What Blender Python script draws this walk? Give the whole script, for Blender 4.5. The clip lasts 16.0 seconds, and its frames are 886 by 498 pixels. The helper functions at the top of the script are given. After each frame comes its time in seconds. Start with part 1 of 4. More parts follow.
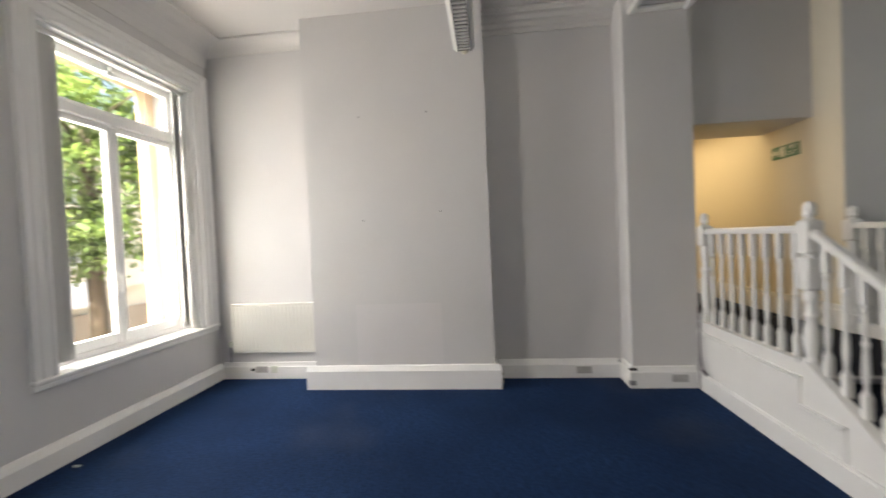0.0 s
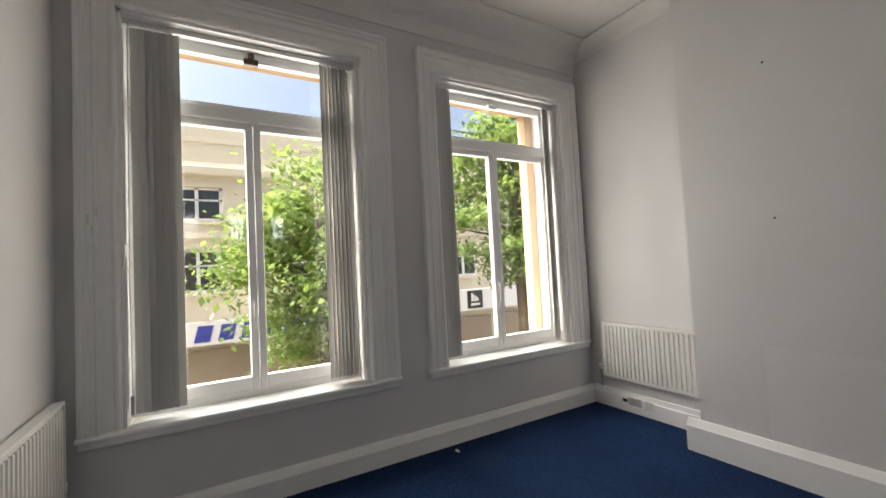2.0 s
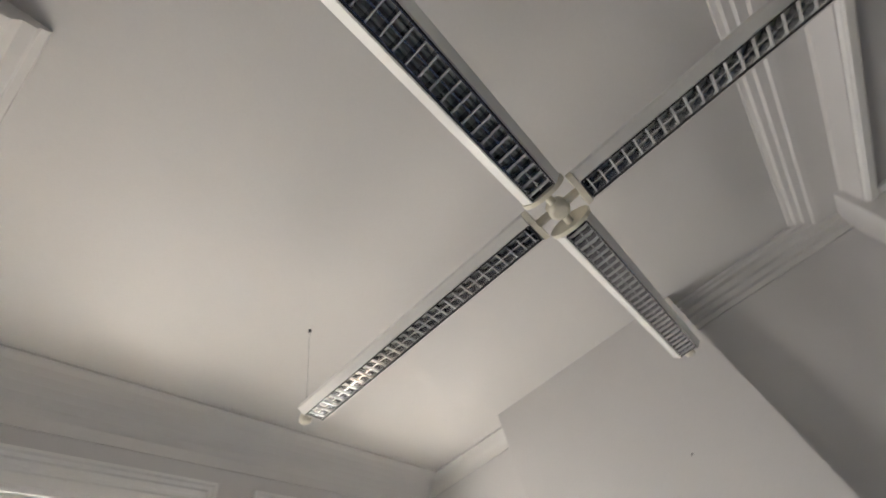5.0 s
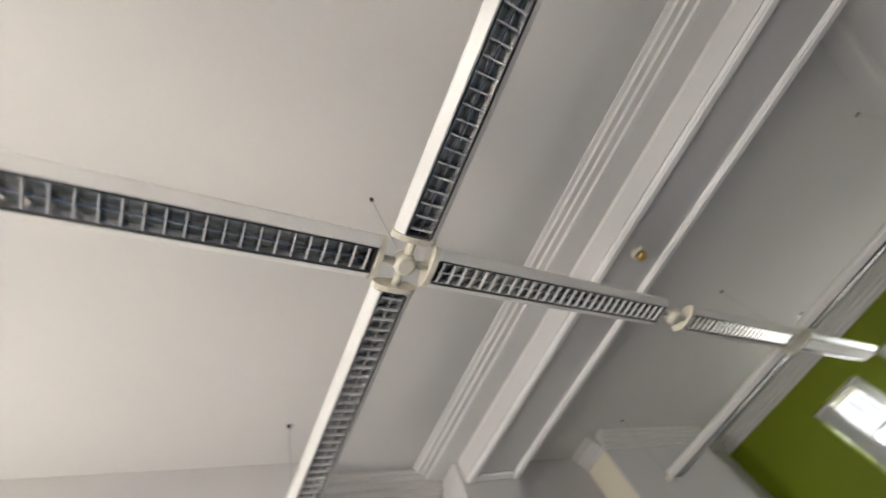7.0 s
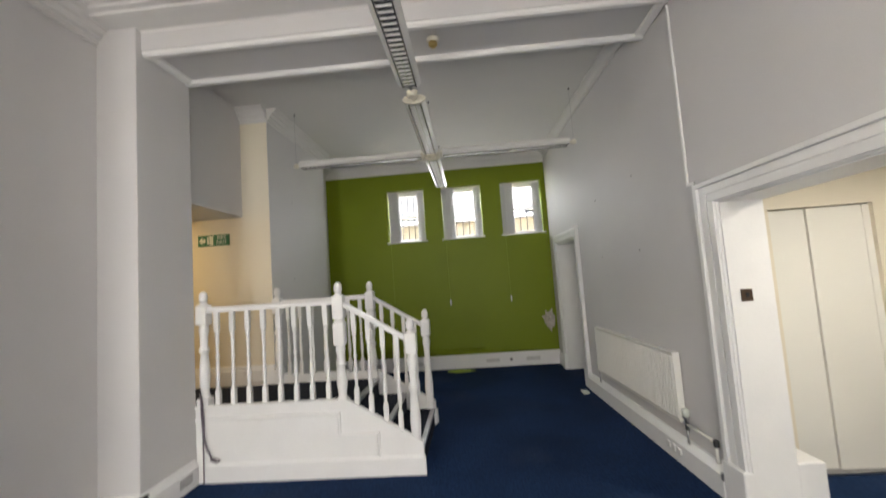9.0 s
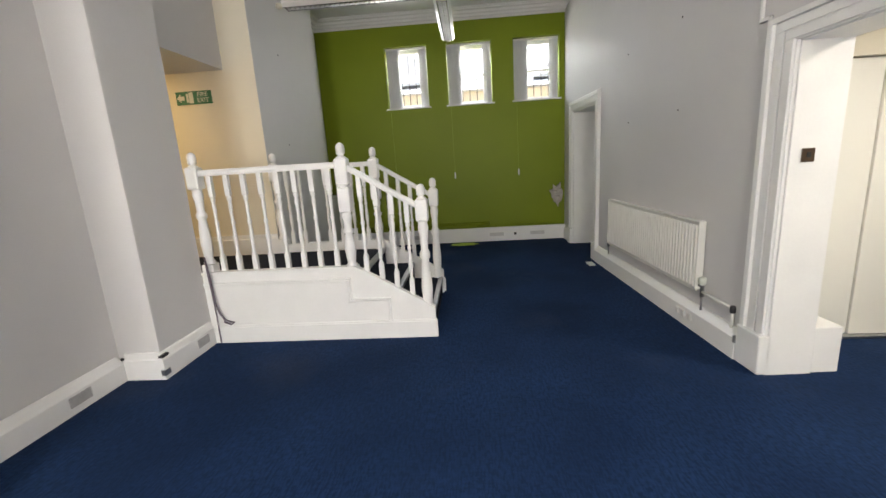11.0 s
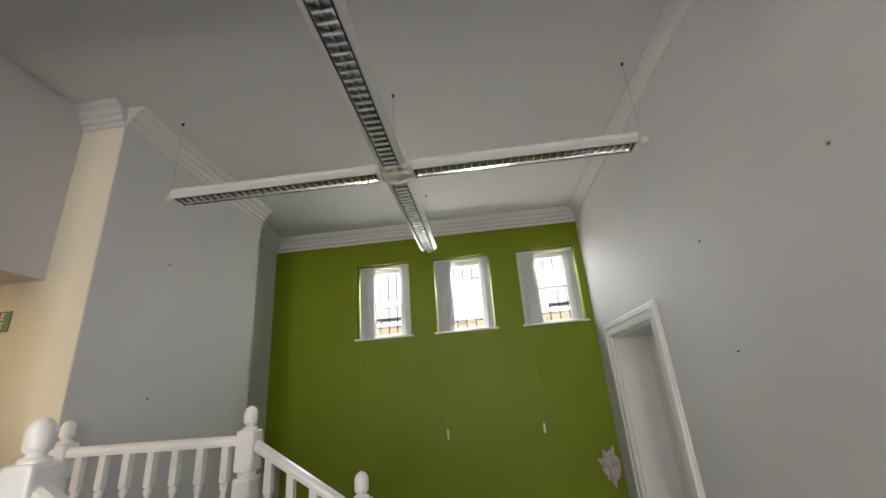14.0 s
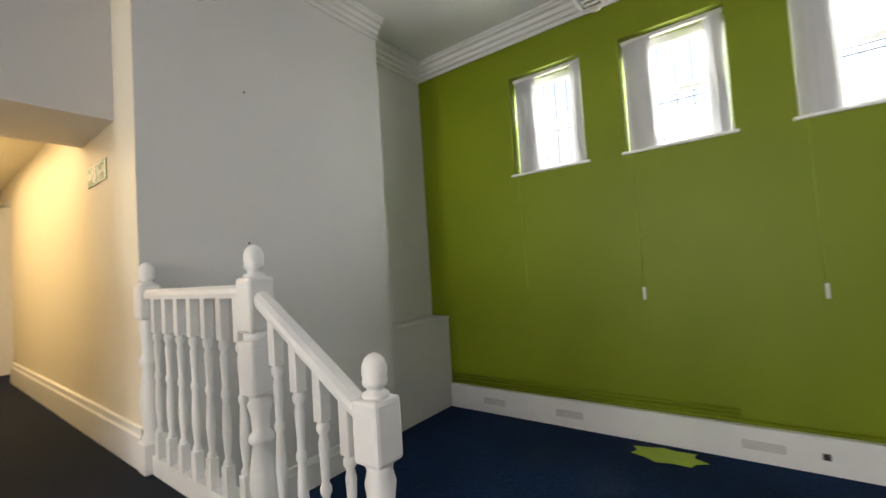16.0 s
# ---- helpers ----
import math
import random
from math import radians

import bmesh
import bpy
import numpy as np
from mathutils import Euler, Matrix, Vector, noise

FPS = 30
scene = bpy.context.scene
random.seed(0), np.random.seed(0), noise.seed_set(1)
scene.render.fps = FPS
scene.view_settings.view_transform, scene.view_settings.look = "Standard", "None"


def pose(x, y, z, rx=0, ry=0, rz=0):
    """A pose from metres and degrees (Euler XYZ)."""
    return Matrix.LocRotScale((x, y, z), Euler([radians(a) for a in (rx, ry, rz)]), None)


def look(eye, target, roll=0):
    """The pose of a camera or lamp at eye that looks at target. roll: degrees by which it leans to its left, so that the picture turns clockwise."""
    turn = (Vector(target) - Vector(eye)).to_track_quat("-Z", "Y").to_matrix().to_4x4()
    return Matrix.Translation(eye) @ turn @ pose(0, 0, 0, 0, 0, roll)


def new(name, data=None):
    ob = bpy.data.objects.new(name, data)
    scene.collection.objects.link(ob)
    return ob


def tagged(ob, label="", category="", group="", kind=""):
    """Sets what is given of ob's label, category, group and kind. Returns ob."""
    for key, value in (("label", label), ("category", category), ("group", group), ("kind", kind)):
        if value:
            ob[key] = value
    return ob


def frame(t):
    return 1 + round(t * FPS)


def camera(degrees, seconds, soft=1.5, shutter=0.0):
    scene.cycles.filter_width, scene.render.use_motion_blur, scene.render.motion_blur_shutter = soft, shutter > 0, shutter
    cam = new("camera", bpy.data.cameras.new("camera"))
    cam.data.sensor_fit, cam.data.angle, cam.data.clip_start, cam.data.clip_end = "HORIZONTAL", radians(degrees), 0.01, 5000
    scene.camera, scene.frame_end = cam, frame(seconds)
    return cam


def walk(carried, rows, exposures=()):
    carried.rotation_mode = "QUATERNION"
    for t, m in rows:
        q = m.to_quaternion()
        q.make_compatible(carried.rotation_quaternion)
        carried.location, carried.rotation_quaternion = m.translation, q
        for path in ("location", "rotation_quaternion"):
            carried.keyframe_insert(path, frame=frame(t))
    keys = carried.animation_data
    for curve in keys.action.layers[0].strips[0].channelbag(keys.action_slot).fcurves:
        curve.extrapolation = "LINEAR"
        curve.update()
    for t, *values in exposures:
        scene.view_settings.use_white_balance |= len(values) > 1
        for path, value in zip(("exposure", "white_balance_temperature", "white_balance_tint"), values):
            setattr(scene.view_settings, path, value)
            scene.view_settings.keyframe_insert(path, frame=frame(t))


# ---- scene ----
import functools

cam = camera(94.3, 16.0, shutter=0.4)
PATH = [
    (0, (3.05, 0.891, 1.475), (2.833, 2.879, 1.427), -2.5),
    (0.5, (3.098, 1.195, 1.51), (2.331, 3.042, 1.503), -2.2),
    (1, (3.023, 1.405, 1.497), (1.778, 2.97, 1.525), -2.2),
    (1.5, (3.042, 1.612, 1.495), (1.474, 2.852, 1.544), -2.3),
    (2, (3.033, 1.699, 1.487), (1.306, 2.705, 1.572), -2.9),
    (2.5, (3.031, 1.72, 1.498), (1.283, 2.664, 1.725), -3.8),
    (3, (3.058, 1.714, 1.544), (1.412, 2.675, 2.149), -5.6),
    (3.5, (3.056, 1.618, 1.662), (1.607, 2.626, 2.603), -8.7),
    (4, (3.087, 1.62, 1.732), (1.87, 2.615, 2.968), -11.2),
    (4.1, (3.094, 1.588, 1.739), (1.936, 2.599, 3.019), -12.5),
    (6.3, (2.516, 1.979, 1.78), (2.884, 2.91, 3.512), -28.8),
    (6.5, (2.456, 2.05, 1.762), (2.971, 2.921, 3.487), -30.6),
    (7, (2.261, 2.161, 1.773), (3.221, 2.866, 3.379), -35.0),
    (7.5, (2.091, 2.209, 1.726), (3.446, 2.7, 3.113), -29.2),
    (8, (1.9, 2.259, 1.674), (3.592, 2.546, 2.7), -17.5),
    (8.5, (1.712, 2.409, 1.605), (3.626, 2.555, 2.168), -8.7),
    (9, (1.495, 2.472, 1.544), (3.484, 2.599, 1.704), -4.0),
    (9.5, (1.308, 2.526, 1.481), (3.296, 2.685, 1.336), -2.1),
    (10, (1.328, 2.598, 1.431), (3.293, 2.79, 1.11), -2.4),
    (10.2, (1.388, 2.626, 1.428), (3.342, 2.803, 1.038), -3.0),
    (12.3, (2.583, 2.642, 1.4), (4.55, 2.702, 1.042), -3.9),
    (12.5, (2.734, 2.616, 1.436), (4.73, 2.669, 1.32), -3.6),
    (13, (3.106, 2.546, 1.51), (5.075, 2.601, 1.857), -3.6),
    (13.5, (3.486, 2.487, 1.555), (5.382, 2.528, 2.191), -4.9),
    (14, (3.849, 2.333, 1.584), (5.726, 2.494, 2.256), -4.4),
    (14.5, (4.207, 2.232, 1.555), (6.112, 2.572, 2.062), -4.0),
    (15, (4.582, 2.207, 1.541), (6.466, 2.798, 1.859), -4.1),
    (15.5, (4.972, 2.16, 1.507), (6.763, 3.033, 1.689), -4.3),
    (16, (5.318, 2.166, 1.483), (6.92, 3.361, 1.57), -3.7),
]
walk(cam, [(t, look(eye, target, roll)) for t, eye, target, roll in PATH], ((0, 2.68), (1, 2.3), (2, 1.8), (3, 1.7), (4, 2.0), (6.5, 2.97), (9, 2.95), (10, 3.2), (12.5, 3.05), (13.5, 3.05), (15, 3.25), (16, 3.5)))

# brightness of sky and lamps
SKY = 0.15
DAY_WEST = 15.5
DAY_EAST = 2.3
LOBBY = 4.4
PASSAGE = 3.7

# ---- world and lights ----
world = bpy.data.worlds.new("world")
scene.world = world
world.use_nodes = True
wn = world.node_tree.nodes
sky = wn.new("ShaderNodeTexSky")
sky.sky_type = "NISHITA"
sky.sun_disc = False
sky.sun_elevation = radians(48)
sky.sun_rotation = radians(188)
sky.dust_density = 10.0
sky.air_density = 0.7
sky.ozone_density = 0.5
wn["Background"].inputs[1].default_value = SKY
world.node_tree.links.new(sky.outputs[0], wn["Background"].inputs[0])


def lamp(name, kind, m, power, colour, size=0.0, size_y=0.0):
    data = bpy.data.lights.new(name, kind)
    data.energy, data.color = power, colour
    if kind == "AREA":
        data.shape, data.size, data.size_y = "RECTANGLE", size, size_y
    elif kind == "SUN":
        data.angle = radians(0.6)
    else:
        data.shadow_soft_size = size
    ob = new(name, data)
    ob.matrix_basis = m
    return ob


lamp("sun", "SUN", look((0, 0, 0), (0.1, 0.75, -0.83)), 5.0, (1.0, 0.94, 0.85))


# daylight in the window openings
for y in (2.015, 4.205):
    for z in (1.04, 1.9, 2.7):
        strip = lamp("window_daylight", "AREA", look((-0.46, y, z), (0.54, y, z - 0.25)), DAY_WEST / 3, (1.0, 0.95, 0.91), 1.3, 0.72)
        strip.data.spread = radians(168)
for y in (3.585, 2.555, 1.475):
    bay = lamp("high_window_daylight", "AREA", look((9.24, y, 2.85), (8.54, y, 2.45)), DAY_EAST * (0.6 if y < 2 else 1.15), (0.96, 0.97, 1.0), 0.6, 0.7)
    bay.data.spread = radians(168)


# ---- materials ----
def material(name, colour, rough=0.6, metal=0.0, vary=0.06, scale=3.0, fine=120.0, bump=0.05, spec=0.5, tint=None, stretch=(1, 1, 1), **more):
    mat = bpy.data.materials.new(name)
    mat.use_nodes = True
    nt = mat.node_tree
    bsdf = nt.nodes["Principled BSDF"]
    bsdf.inputs["Roughness"].default_value = rough
    bsdf.inputs["Metallic"].default_value = metal
    bsdf.inputs["Specular IOR Level"].default_value = spec
    for key, value in more.items():
        bsdf.inputs[key.replace("_", " ")].default_value = value
    coord = nt.nodes.new("ShaderNodeTexCoord")
    mapping = nt.nodes.new("ShaderNodeMapping")
    mapping.inputs["Scale"].default_value = stretch
    nt.links.new(coord.outputs["Object"], mapping.inputs[0])
    big = nt.nodes.new("ShaderNodeTexNoise")
    big.inputs["Scale"].default_value, big.inputs["Detail"].default_value = scale, 5
    small = nt.nodes.new("ShaderNodeTexNoise")
    small.inputs["Scale"].default_value, small.inputs["Detail"].default_value = fine, 2
    for n in (big, small):
        nt.links.new(mapping.outputs[0], n.inputs["Vector"])
    mix = nt.nodes.new("ShaderNodeMix")
    mix.data_type = "RGBA"
    other = tint or tuple(c * (1 - 3 * vary) for c in colour)
    mix.inputs[6].default_value = (*colour, 1)
    mix.inputs[7].default_value = (*other, 1)
    both = nt.nodes.new("ShaderNodeMath")
    both.operation = "MULTIPLY_ADD"
    nt.links.new(big.outputs[0], both.inputs[0])
    both.inputs[1].default_value = 1.2
    ramp = nt.nodes.new("ShaderNodeMath")
    ramp.operation = "MULTIPLY_ADD"
    nt.links.new(small.outputs[0], ramp.inputs[0])
    ramp.inputs[1].default_value, ramp.inputs[2].default_value = 0.5, -0.4
    nt.links.new(ramp.outputs[0], both.inputs[2])
    both.use_clamp = True
    nt.links.new(both.outputs[0], mix.inputs[0])
    nt.links.new(mix.outputs[2], bsdf.inputs["Base Color"])
    if bump:
        bp = nt.nodes.new("ShaderNodeBump")
        bp.inputs["Strength"].default_value, bp.inputs["Distance"].default_value = bump, 0.004
        nt.links.new(small.outputs[0], bp.inputs["Height"])
        nt.links.new(bp.outputs[0], bsdf.inputs["Normal"])
    return mat


PAINT = material("wall_paint", (0.685, 0.672, 0.668), 0.6, vary=0.05, scale=0.9, fine=130, bump=0.2)
CEIL = material("ceiling_paint", (0.73, 0.715, 0.695), 0.8, vary=0.03, scale=1.1, fine=90, bump=0.1)
GLOSS = material("gloss_paint", (0.87, 0.865, 0.85), 0.3, vary=0.03, scale=4, fine=60, bump=0.06)
GREEN = material("green_paint", (0.205, 0.264, 0.004), 0.5, spec=0.3, vary=0.05, scale=1.5, fine=150, bump=0.12)
def carpet_material(name, colour, dark, dust):
    """Ribbed loop pile: fine rows along the room, worn and dusty patches."""
    mat = bpy.data.materials.new(name)
    mat.use_nodes = True
    nt = mat.node_tree
    bsdf = nt.nodes["Principled BSDF"]
    bsdf.inputs["Roughness"].default_value = 0.95
    bsdf.inputs["Specular IOR Level"].default_value = 0.12
    coord = nt.nodes.new("ShaderNodeTexCoord")

    def grain(scale, detail, stretch=(1, 1, 1)):
        mp = nt.nodes.new("ShaderNodeMapping")
        mp.inputs["Scale"].default_value = stretch
        nt.links.new(coord.outputs["Object"], mp.inputs[0])
        n = nt.nodes.new("ShaderNodeTexNoise")
        n.inputs["Scale"].default_value, n.inputs["Detail"].default_value = scale, detail
        nt.links.new(mp.outputs[0], n.inputs["Vector"])
        return n.outputs[0]

    def span(value, lo, hi, a, b):
        m = nt.nodes.new("ShaderNodeMapRange")
        for k, v in enumerate((lo, hi, a, b)):
            m.inputs[k + 1].default_value = v
        nt.links.new(value, m.inputs[0])
        return m.outputs[0]

    def blend(factor, one, two):
        m = nt.nodes.new("ShaderNodeMix")
        m.data_type = "RGBA"
        nt.links.new(factor, m.inputs[0])
        for k, c in ((6, one), (7, two)):
            if isinstance(c, tuple):
                m.inputs[k].default_value = (*c, 1)
            else:
                nt.links.new(c, m.inputs[k])
        return m.outputs[2]

    rows = grain(75, 2, (0.3, 1, 1))
    cross = grain(75, 2, (1, 0.3, 1))
    base = blend(span(grain(1.3, 4), 0.35, 0.7, 0, 0.7), colour, dark)
    base = blend(span(rows, 0.42, 0.62, 0, 0.65), base, dark)
    base = blend(span(cross, 0.45, 0.65, 0, 0.45), base, dark)
    base = blend(span(grain(0.8, 6), 0.56, 0.78, 0, 0.38), base, dust)
    base = blend(span(grain(260, 1), 0.68, 0.8, 0, 0.25), base, dust)
    nt.links.new(base, bsdf.inputs["Base Color"])
    add = nt.nodes.new("ShaderNodeMath")
    nt.links.new(rows, add.inputs[0])
    nt.links.new(cross, add.inputs[1])
    bump = nt.nodes.new("ShaderNodeBump")
    bump.inputs["Strength"].default_value, bump.inputs["Distance"].default_value = 0.7, 0.006
    nt.links.new(add.outputs[0], bump.inputs["Height"])
    nt.links.new(bump.outputs[0], bsdf.inputs["Normal"])
    return mat


CARPET = carpet_material("blue_carpet", (0.0135, 0.038, 0.108), (0.0052, 0.0155, 0.048), (0.06, 0.075, 0.105))
DARKCARPET = material("landing_carpet", (0.02, 0.025, 0.04), 0.95, vary=0.1, scale=2, fine=420, bump=0.9, spec=0.15)
ENAMEL = material("radiator_enamel", (0.80, 0.79, 0.74), 0.35, vary=0.02, scale=5, fine=80, bump=0.03)
CREAM = material("cream_plastic", (0.74, 0.70, 0.58), 0.4, vary=0.04, scale=20, fine=200, bump=0.02)
LAMPWHITE = material("lamp_enamel", (0.78, 0.77, 0.74), 0.3, vary=0.03, scale=8, fine=90, bump=0.02)
CHROME = material("bright_aluminium", (0.74, 0.74, 0.74), 0.14, 0.9, vary=0.05, scale=15, fine=150, bump=0.02)
STEEL = material("grey_metal", (0.45, 0.45, 0.46), 0.35, 1.0, vary=0.08, scale=15, fine=150, bump=0.02)
FIN = material("lit_silver_fin", (0.93, 0.93, 0.92), 0.22, 0.45, vary=0.03, scale=15, fine=150, bump=0.02)
MIRROR = material("mirror_aluminium", (0.6, 0.6, 0.61), 0.1, 1.0, vary=0.05, scale=15, fine=150, bump=0.02)
SHOPFRONT = material("shopfront", (0.36, 0.28, 0.2), 0.4, vary=0.15, scale=0.5, fine=6, bump=0.05)
BRASS = material("brass", (0.62, 0.45, 0.16), 0.3, 1.0, vary=0.08, scale=30, fine=200, bump=0.02)
DARK = material("dark_plastic", (0.02, 0.02, 0.022), 0.45, vary=0.1, scale=20, fine=200, bump=0.02)
BROWN = material("brown_bronze", (0.11, 0.075, 0.05), 0.4, 0.6, vary=0.1, scale=30, fine=200, bump=0.02)
FABRIC = material("blind_fabric", (0.67, 0.66, 0.645), 0.8, vary=0.06, scale=6, fine=260, bump=0.2, stretch=(1, 1, 0.15), Transmission_Weight=0.0)
LIFT = material("lift_door_paint", (0.8, 0.785, 0.72), 0.35, vary=0.02, scale=2, fine=150, bump=0.04)
WARMWALL = material("passage_paint", (0.79, 0.725, 0.585), 0.55, vary=0.03, scale=1.3, fine=160, bump=0.1)
DIRT = material("grey_scuff", (0.55, 0.54, 0.53), 0.6, vary=0.15, scale=14, fine=120, bump=0.05)
SIGNGREEN = material("sign_green", (0.02, 0.16, 0.075), 0.35, vary=0.05, scale=20, fine=200, bump=0.0)
SIGNWHITE = material("sign_white", (0.72, 0.75, 0.66), 0.4, vary=0.03, scale=20, fine=200, bump=0.0)
PAPER = material("torn_lining", (0.62, 0.56, 0.50), 0.8, vary=0.15, scale=18, fine=90, bump=0.4)
LEAFPAPER = material("lime_paper", (0.42, 0.58, 0.05), 0.7, vary=0.06, scale=10, fine=120, bump=0.1)
STONE = material("facade_stone", (0.76, 0.69, 0.55), 0.8, vary=0.07, scale=0.6, fine=30, bump=0.2)
SANDSTONE = material("warm_sandstone", (0.58, 0.40, 0.25), 0.85, vary=0.08, scale=2, fine=40, bump=0.3)
ASPHALT = material("paving", (0.22, 0.20, 0.18), 0.9, vary=0.1, scale=0.4, fine=20, bump=0.3)
BARK = material("bark", (0.12, 0.09, 0.06), 0.9, vary=0.15, scale=4, fine=30, bump=0.8, stretch=(3, 3, 0.6))
PALESLATE = material("pale_slate", (0.30, 0.32, 0.37), 0.6, vary=0.1, scale=2, fine=20, bump=0.3)
DARKPANE = material("far_pane", (0.05, 0.06, 0.07), 0.08, vary=0.2, scale=0.8, fine=5, bump=0.0)
BLUE = material("sign_blue", (0.03, 0.05, 0.35), 0.4, vary=0.05, scale=3, fine=30, bump=0.0)
WHITE = material("sign_board", (0.8, 0.8, 0.8), 0.4, vary=0.03, scale=2, fine=30, bump=0.0)


def leaf_material():
    mat = material("leaf", (0.10, 0.155, 0.04), 0.5, vary=0.2, scale=0.9, fine=6, bump=0.0, tint=(0.06, 0.12, 0.02))
    nt = mat.node_tree
    bsdf = nt.nodes["Principled BSDF"]
    out = nt.nodes["Material Output"]
    tr = nt.nodes.new("ShaderNodeBsdfTranslucent")
    tr.inputs[0].default_value = (0.27, 0.36, 0.09, 1)
    mx = nt.nodes.new("ShaderNodeMixShader")
    mx.inputs[0].default_value = 0.45
    nt.links.new(bsdf.outputs[0], mx.inputs[1])
    nt.links.new(tr.outputs[0], mx.inputs[2])
    nt.links.new(mx.outputs[0], out.inputs[0])
    return mat


LEAF = leaf_material()


def glass_material():
    mat = bpy.data.materials.new("window_glass")
    mat.use_nodes = True
    nt = mat.node_tree
    out = nt.nodes["Material Output"]
    clear = nt.nodes.new("ShaderNodeBsdfTransparent")
    clear.inputs[0].default_value = (0.96, 0.98, 0.96, 1)
    shine = nt.nodes.new("ShaderNodeBsdfGlossy")
    shine.inputs["Roughness"].default_value = 0.02
    facing = nt.nodes.new("ShaderNodeLayerWeight")
    facing.inputs[0].default_value = 0.5
    power = nt.nodes.new("ShaderNodeMath")
    power.operation = "POWER"
    power.inputs[1].default_value = 5.0
    nt.links.new(facing.outputs["Facing"], power.inputs[0])
    gloss = nt.nodes.new("ShaderNodeMath")
    gloss.operation = "MULTIPLY_ADD"
    gloss.inputs[1].default_value, gloss.inputs[2].default_value = 0.8, 0.04
    nt.links.new(power.outputs[0], gloss.inputs[0])
    mx = nt.nodes.new("ShaderNodeMixShader")
    nt.links.new(gloss.outputs[0], mx.inputs[0])
    nt.links.new(clear.outputs[0], mx.inputs[1])
    nt.links.new(shine.outputs[0], mx.inputs[2])
    nt.links.new(mx.outputs[0], out.inputs[0])
    return mat


GLASS = glass_material()


def fabric_see_through(mat, colour, share):
    nt = mat.node_tree
    tr = nt.nodes.new("ShaderNodeBsdfTranslucent")
    tr.inputs[0].default_value = (*colour, 1)
    mx = nt.nodes.new("ShaderNodeMixShader")
    mx.inputs[0].default_value = share
    nt.links.new(nt.nodes["Principled BSDF"].outputs[0], mx.inputs[1])
    nt.links.new(tr.outputs[0], mx.inputs[2])
    nt.links.new(mx.outputs[0], nt.nodes["Material Output"].inputs[0])


PALEFABRIC = material("pale_blind_fabric", (0.78, 0.78, 0.79), 0.8, vary=0.04, scale=6, fine=260, bump=0.2, stretch=(1, 1, 0.15))
fabric_see_through(FABRIC, (0.6, 0.6, 0.55), 0.18)
fabric_see_through(PALEFABRIC, (0.8, 0.8, 0.78), 0.3)


# ---- mesh building ----
class Build:
    """Gathers shapes for one mesh."""

    def __init__(self):
        self.bm = bmesh.new()

    def box(self, x0, x1, y0, y1, z0, z1, bevel=0.0):
        m = Matrix.Translation(((x0 + x1) / 2, (y0 + y1) / 2, (z0 + z1) / 2)) @ Matrix.Diagonal((abs(x1 - x0), abs(y1 - y0), abs(z1 - z0), 1))
        made = bmesh.ops.create_cube(self.bm, size=1, matrix=m)["verts"]
        if bevel:
            edges = list({e for v in made for e in v.link_edges})
            bmesh.ops.bevel(self.bm, geom=edges, offset=bevel, segments=2, affect="EDGES", profile=0.5)
        return self

    def prism(self, outline, a, b, axis="y"):
        """A closed outline drawn out from a to b along an axis; the outline holds the other two coordinates in order."""
        def place(p, s):
            return {"x": (s, p[0], p[1]), "y": (p[0], s, p[1]), "z": (p[0], p[1], s)}[axis]
        low = [self.bm.verts.new(place(p, a)) for p in outline]
        high = [self.bm.verts.new(place(p, b)) for p in outline]
        n = len(outline)
        for i in range(n):
            self.bm.faces.new((low[i], low[(i + 1) % n], high[(i + 1) % n], high[i]))
        self.bm.faces.new(low[::-1])
        self.bm.faces.new(high)
        return self

    def lathe(self, profile, x, y, segments=12):
        """Radii and heights turned about an upright axis."""
        rings = []
        for r, z in profile:
            rings.append([self.bm.verts.new((x + r * math.cos(2 * math.pi * k / segments), y + r * math.sin(2 * math.pi * k / segments), z)) for k in range(segments)])
        for lo, hi in zip(rings, rings[1:]):
            for k in range(segments):
                f = self.bm.faces.new((lo[k], lo[(k + 1) % segments], hi[(k + 1) % segments], hi[k]))
                f.smooth = True
        self.bm.faces.new(rings[0][::-1])
        self.bm.faces.new(rings[-1])
        return self

    def tube(self, points, r, segments=8):
        rings = []
        pts = [Vector(p) for p in points]
        for i, p in enumerate(pts):
            d = (pts[min(i + 1, len(pts) - 1)] - pts[max(i - 1, 0)]).normalized()
            side = d.cross(Vector((0.3, 0.2, 0.93))).normalized()
            up = side.cross(d).normalized()
            rr = r[i] if isinstance(r, (list, tuple)) else r
            rings.append([self.bm.verts.new(p + rr * (math.cos(2 * math.pi * k / segments) * side + math.sin(2 * math.pi * k / segments) * up)) for k in range(segments)])
        for lo, hi in zip(rings, rings[1:]):
            for k in range(segments):
                f = self.bm.faces.new((lo[k], lo[(k + 1) % segments], hi[(k + 1) % segments], hi[k]))
                f.smooth = True
        self.bm.faces.new(rings[0][::-1])
        self.bm.faces.new(rings[-1])
        return self

    def done(self, name, mat, parent=None, label="", category="", group="", kind=""):
        bmesh.ops.recalc_face_normals(self.bm, faces=self.bm.faces[:])
        mesh = bpy.data.meshes.new(name)
        self.bm.to_mesh(mesh)
        self.bm.free()
        mesh.materials.append(mat)
        ob = new(name, mesh)
        if parent:
            ob.parent = parent
            ob.matrix_parent_inverse = parent.matrix_basis.inverted()
        return tagged(ob, label, category, group, kind)


def thing(name, x, y, z, label, category, group="", kind=""):
    ob = new(name)
    ob.matrix_basis = pose(x, y, z)
    ob.empty_display_size = 0.1
    return tagged(ob, label, category, group, kind)


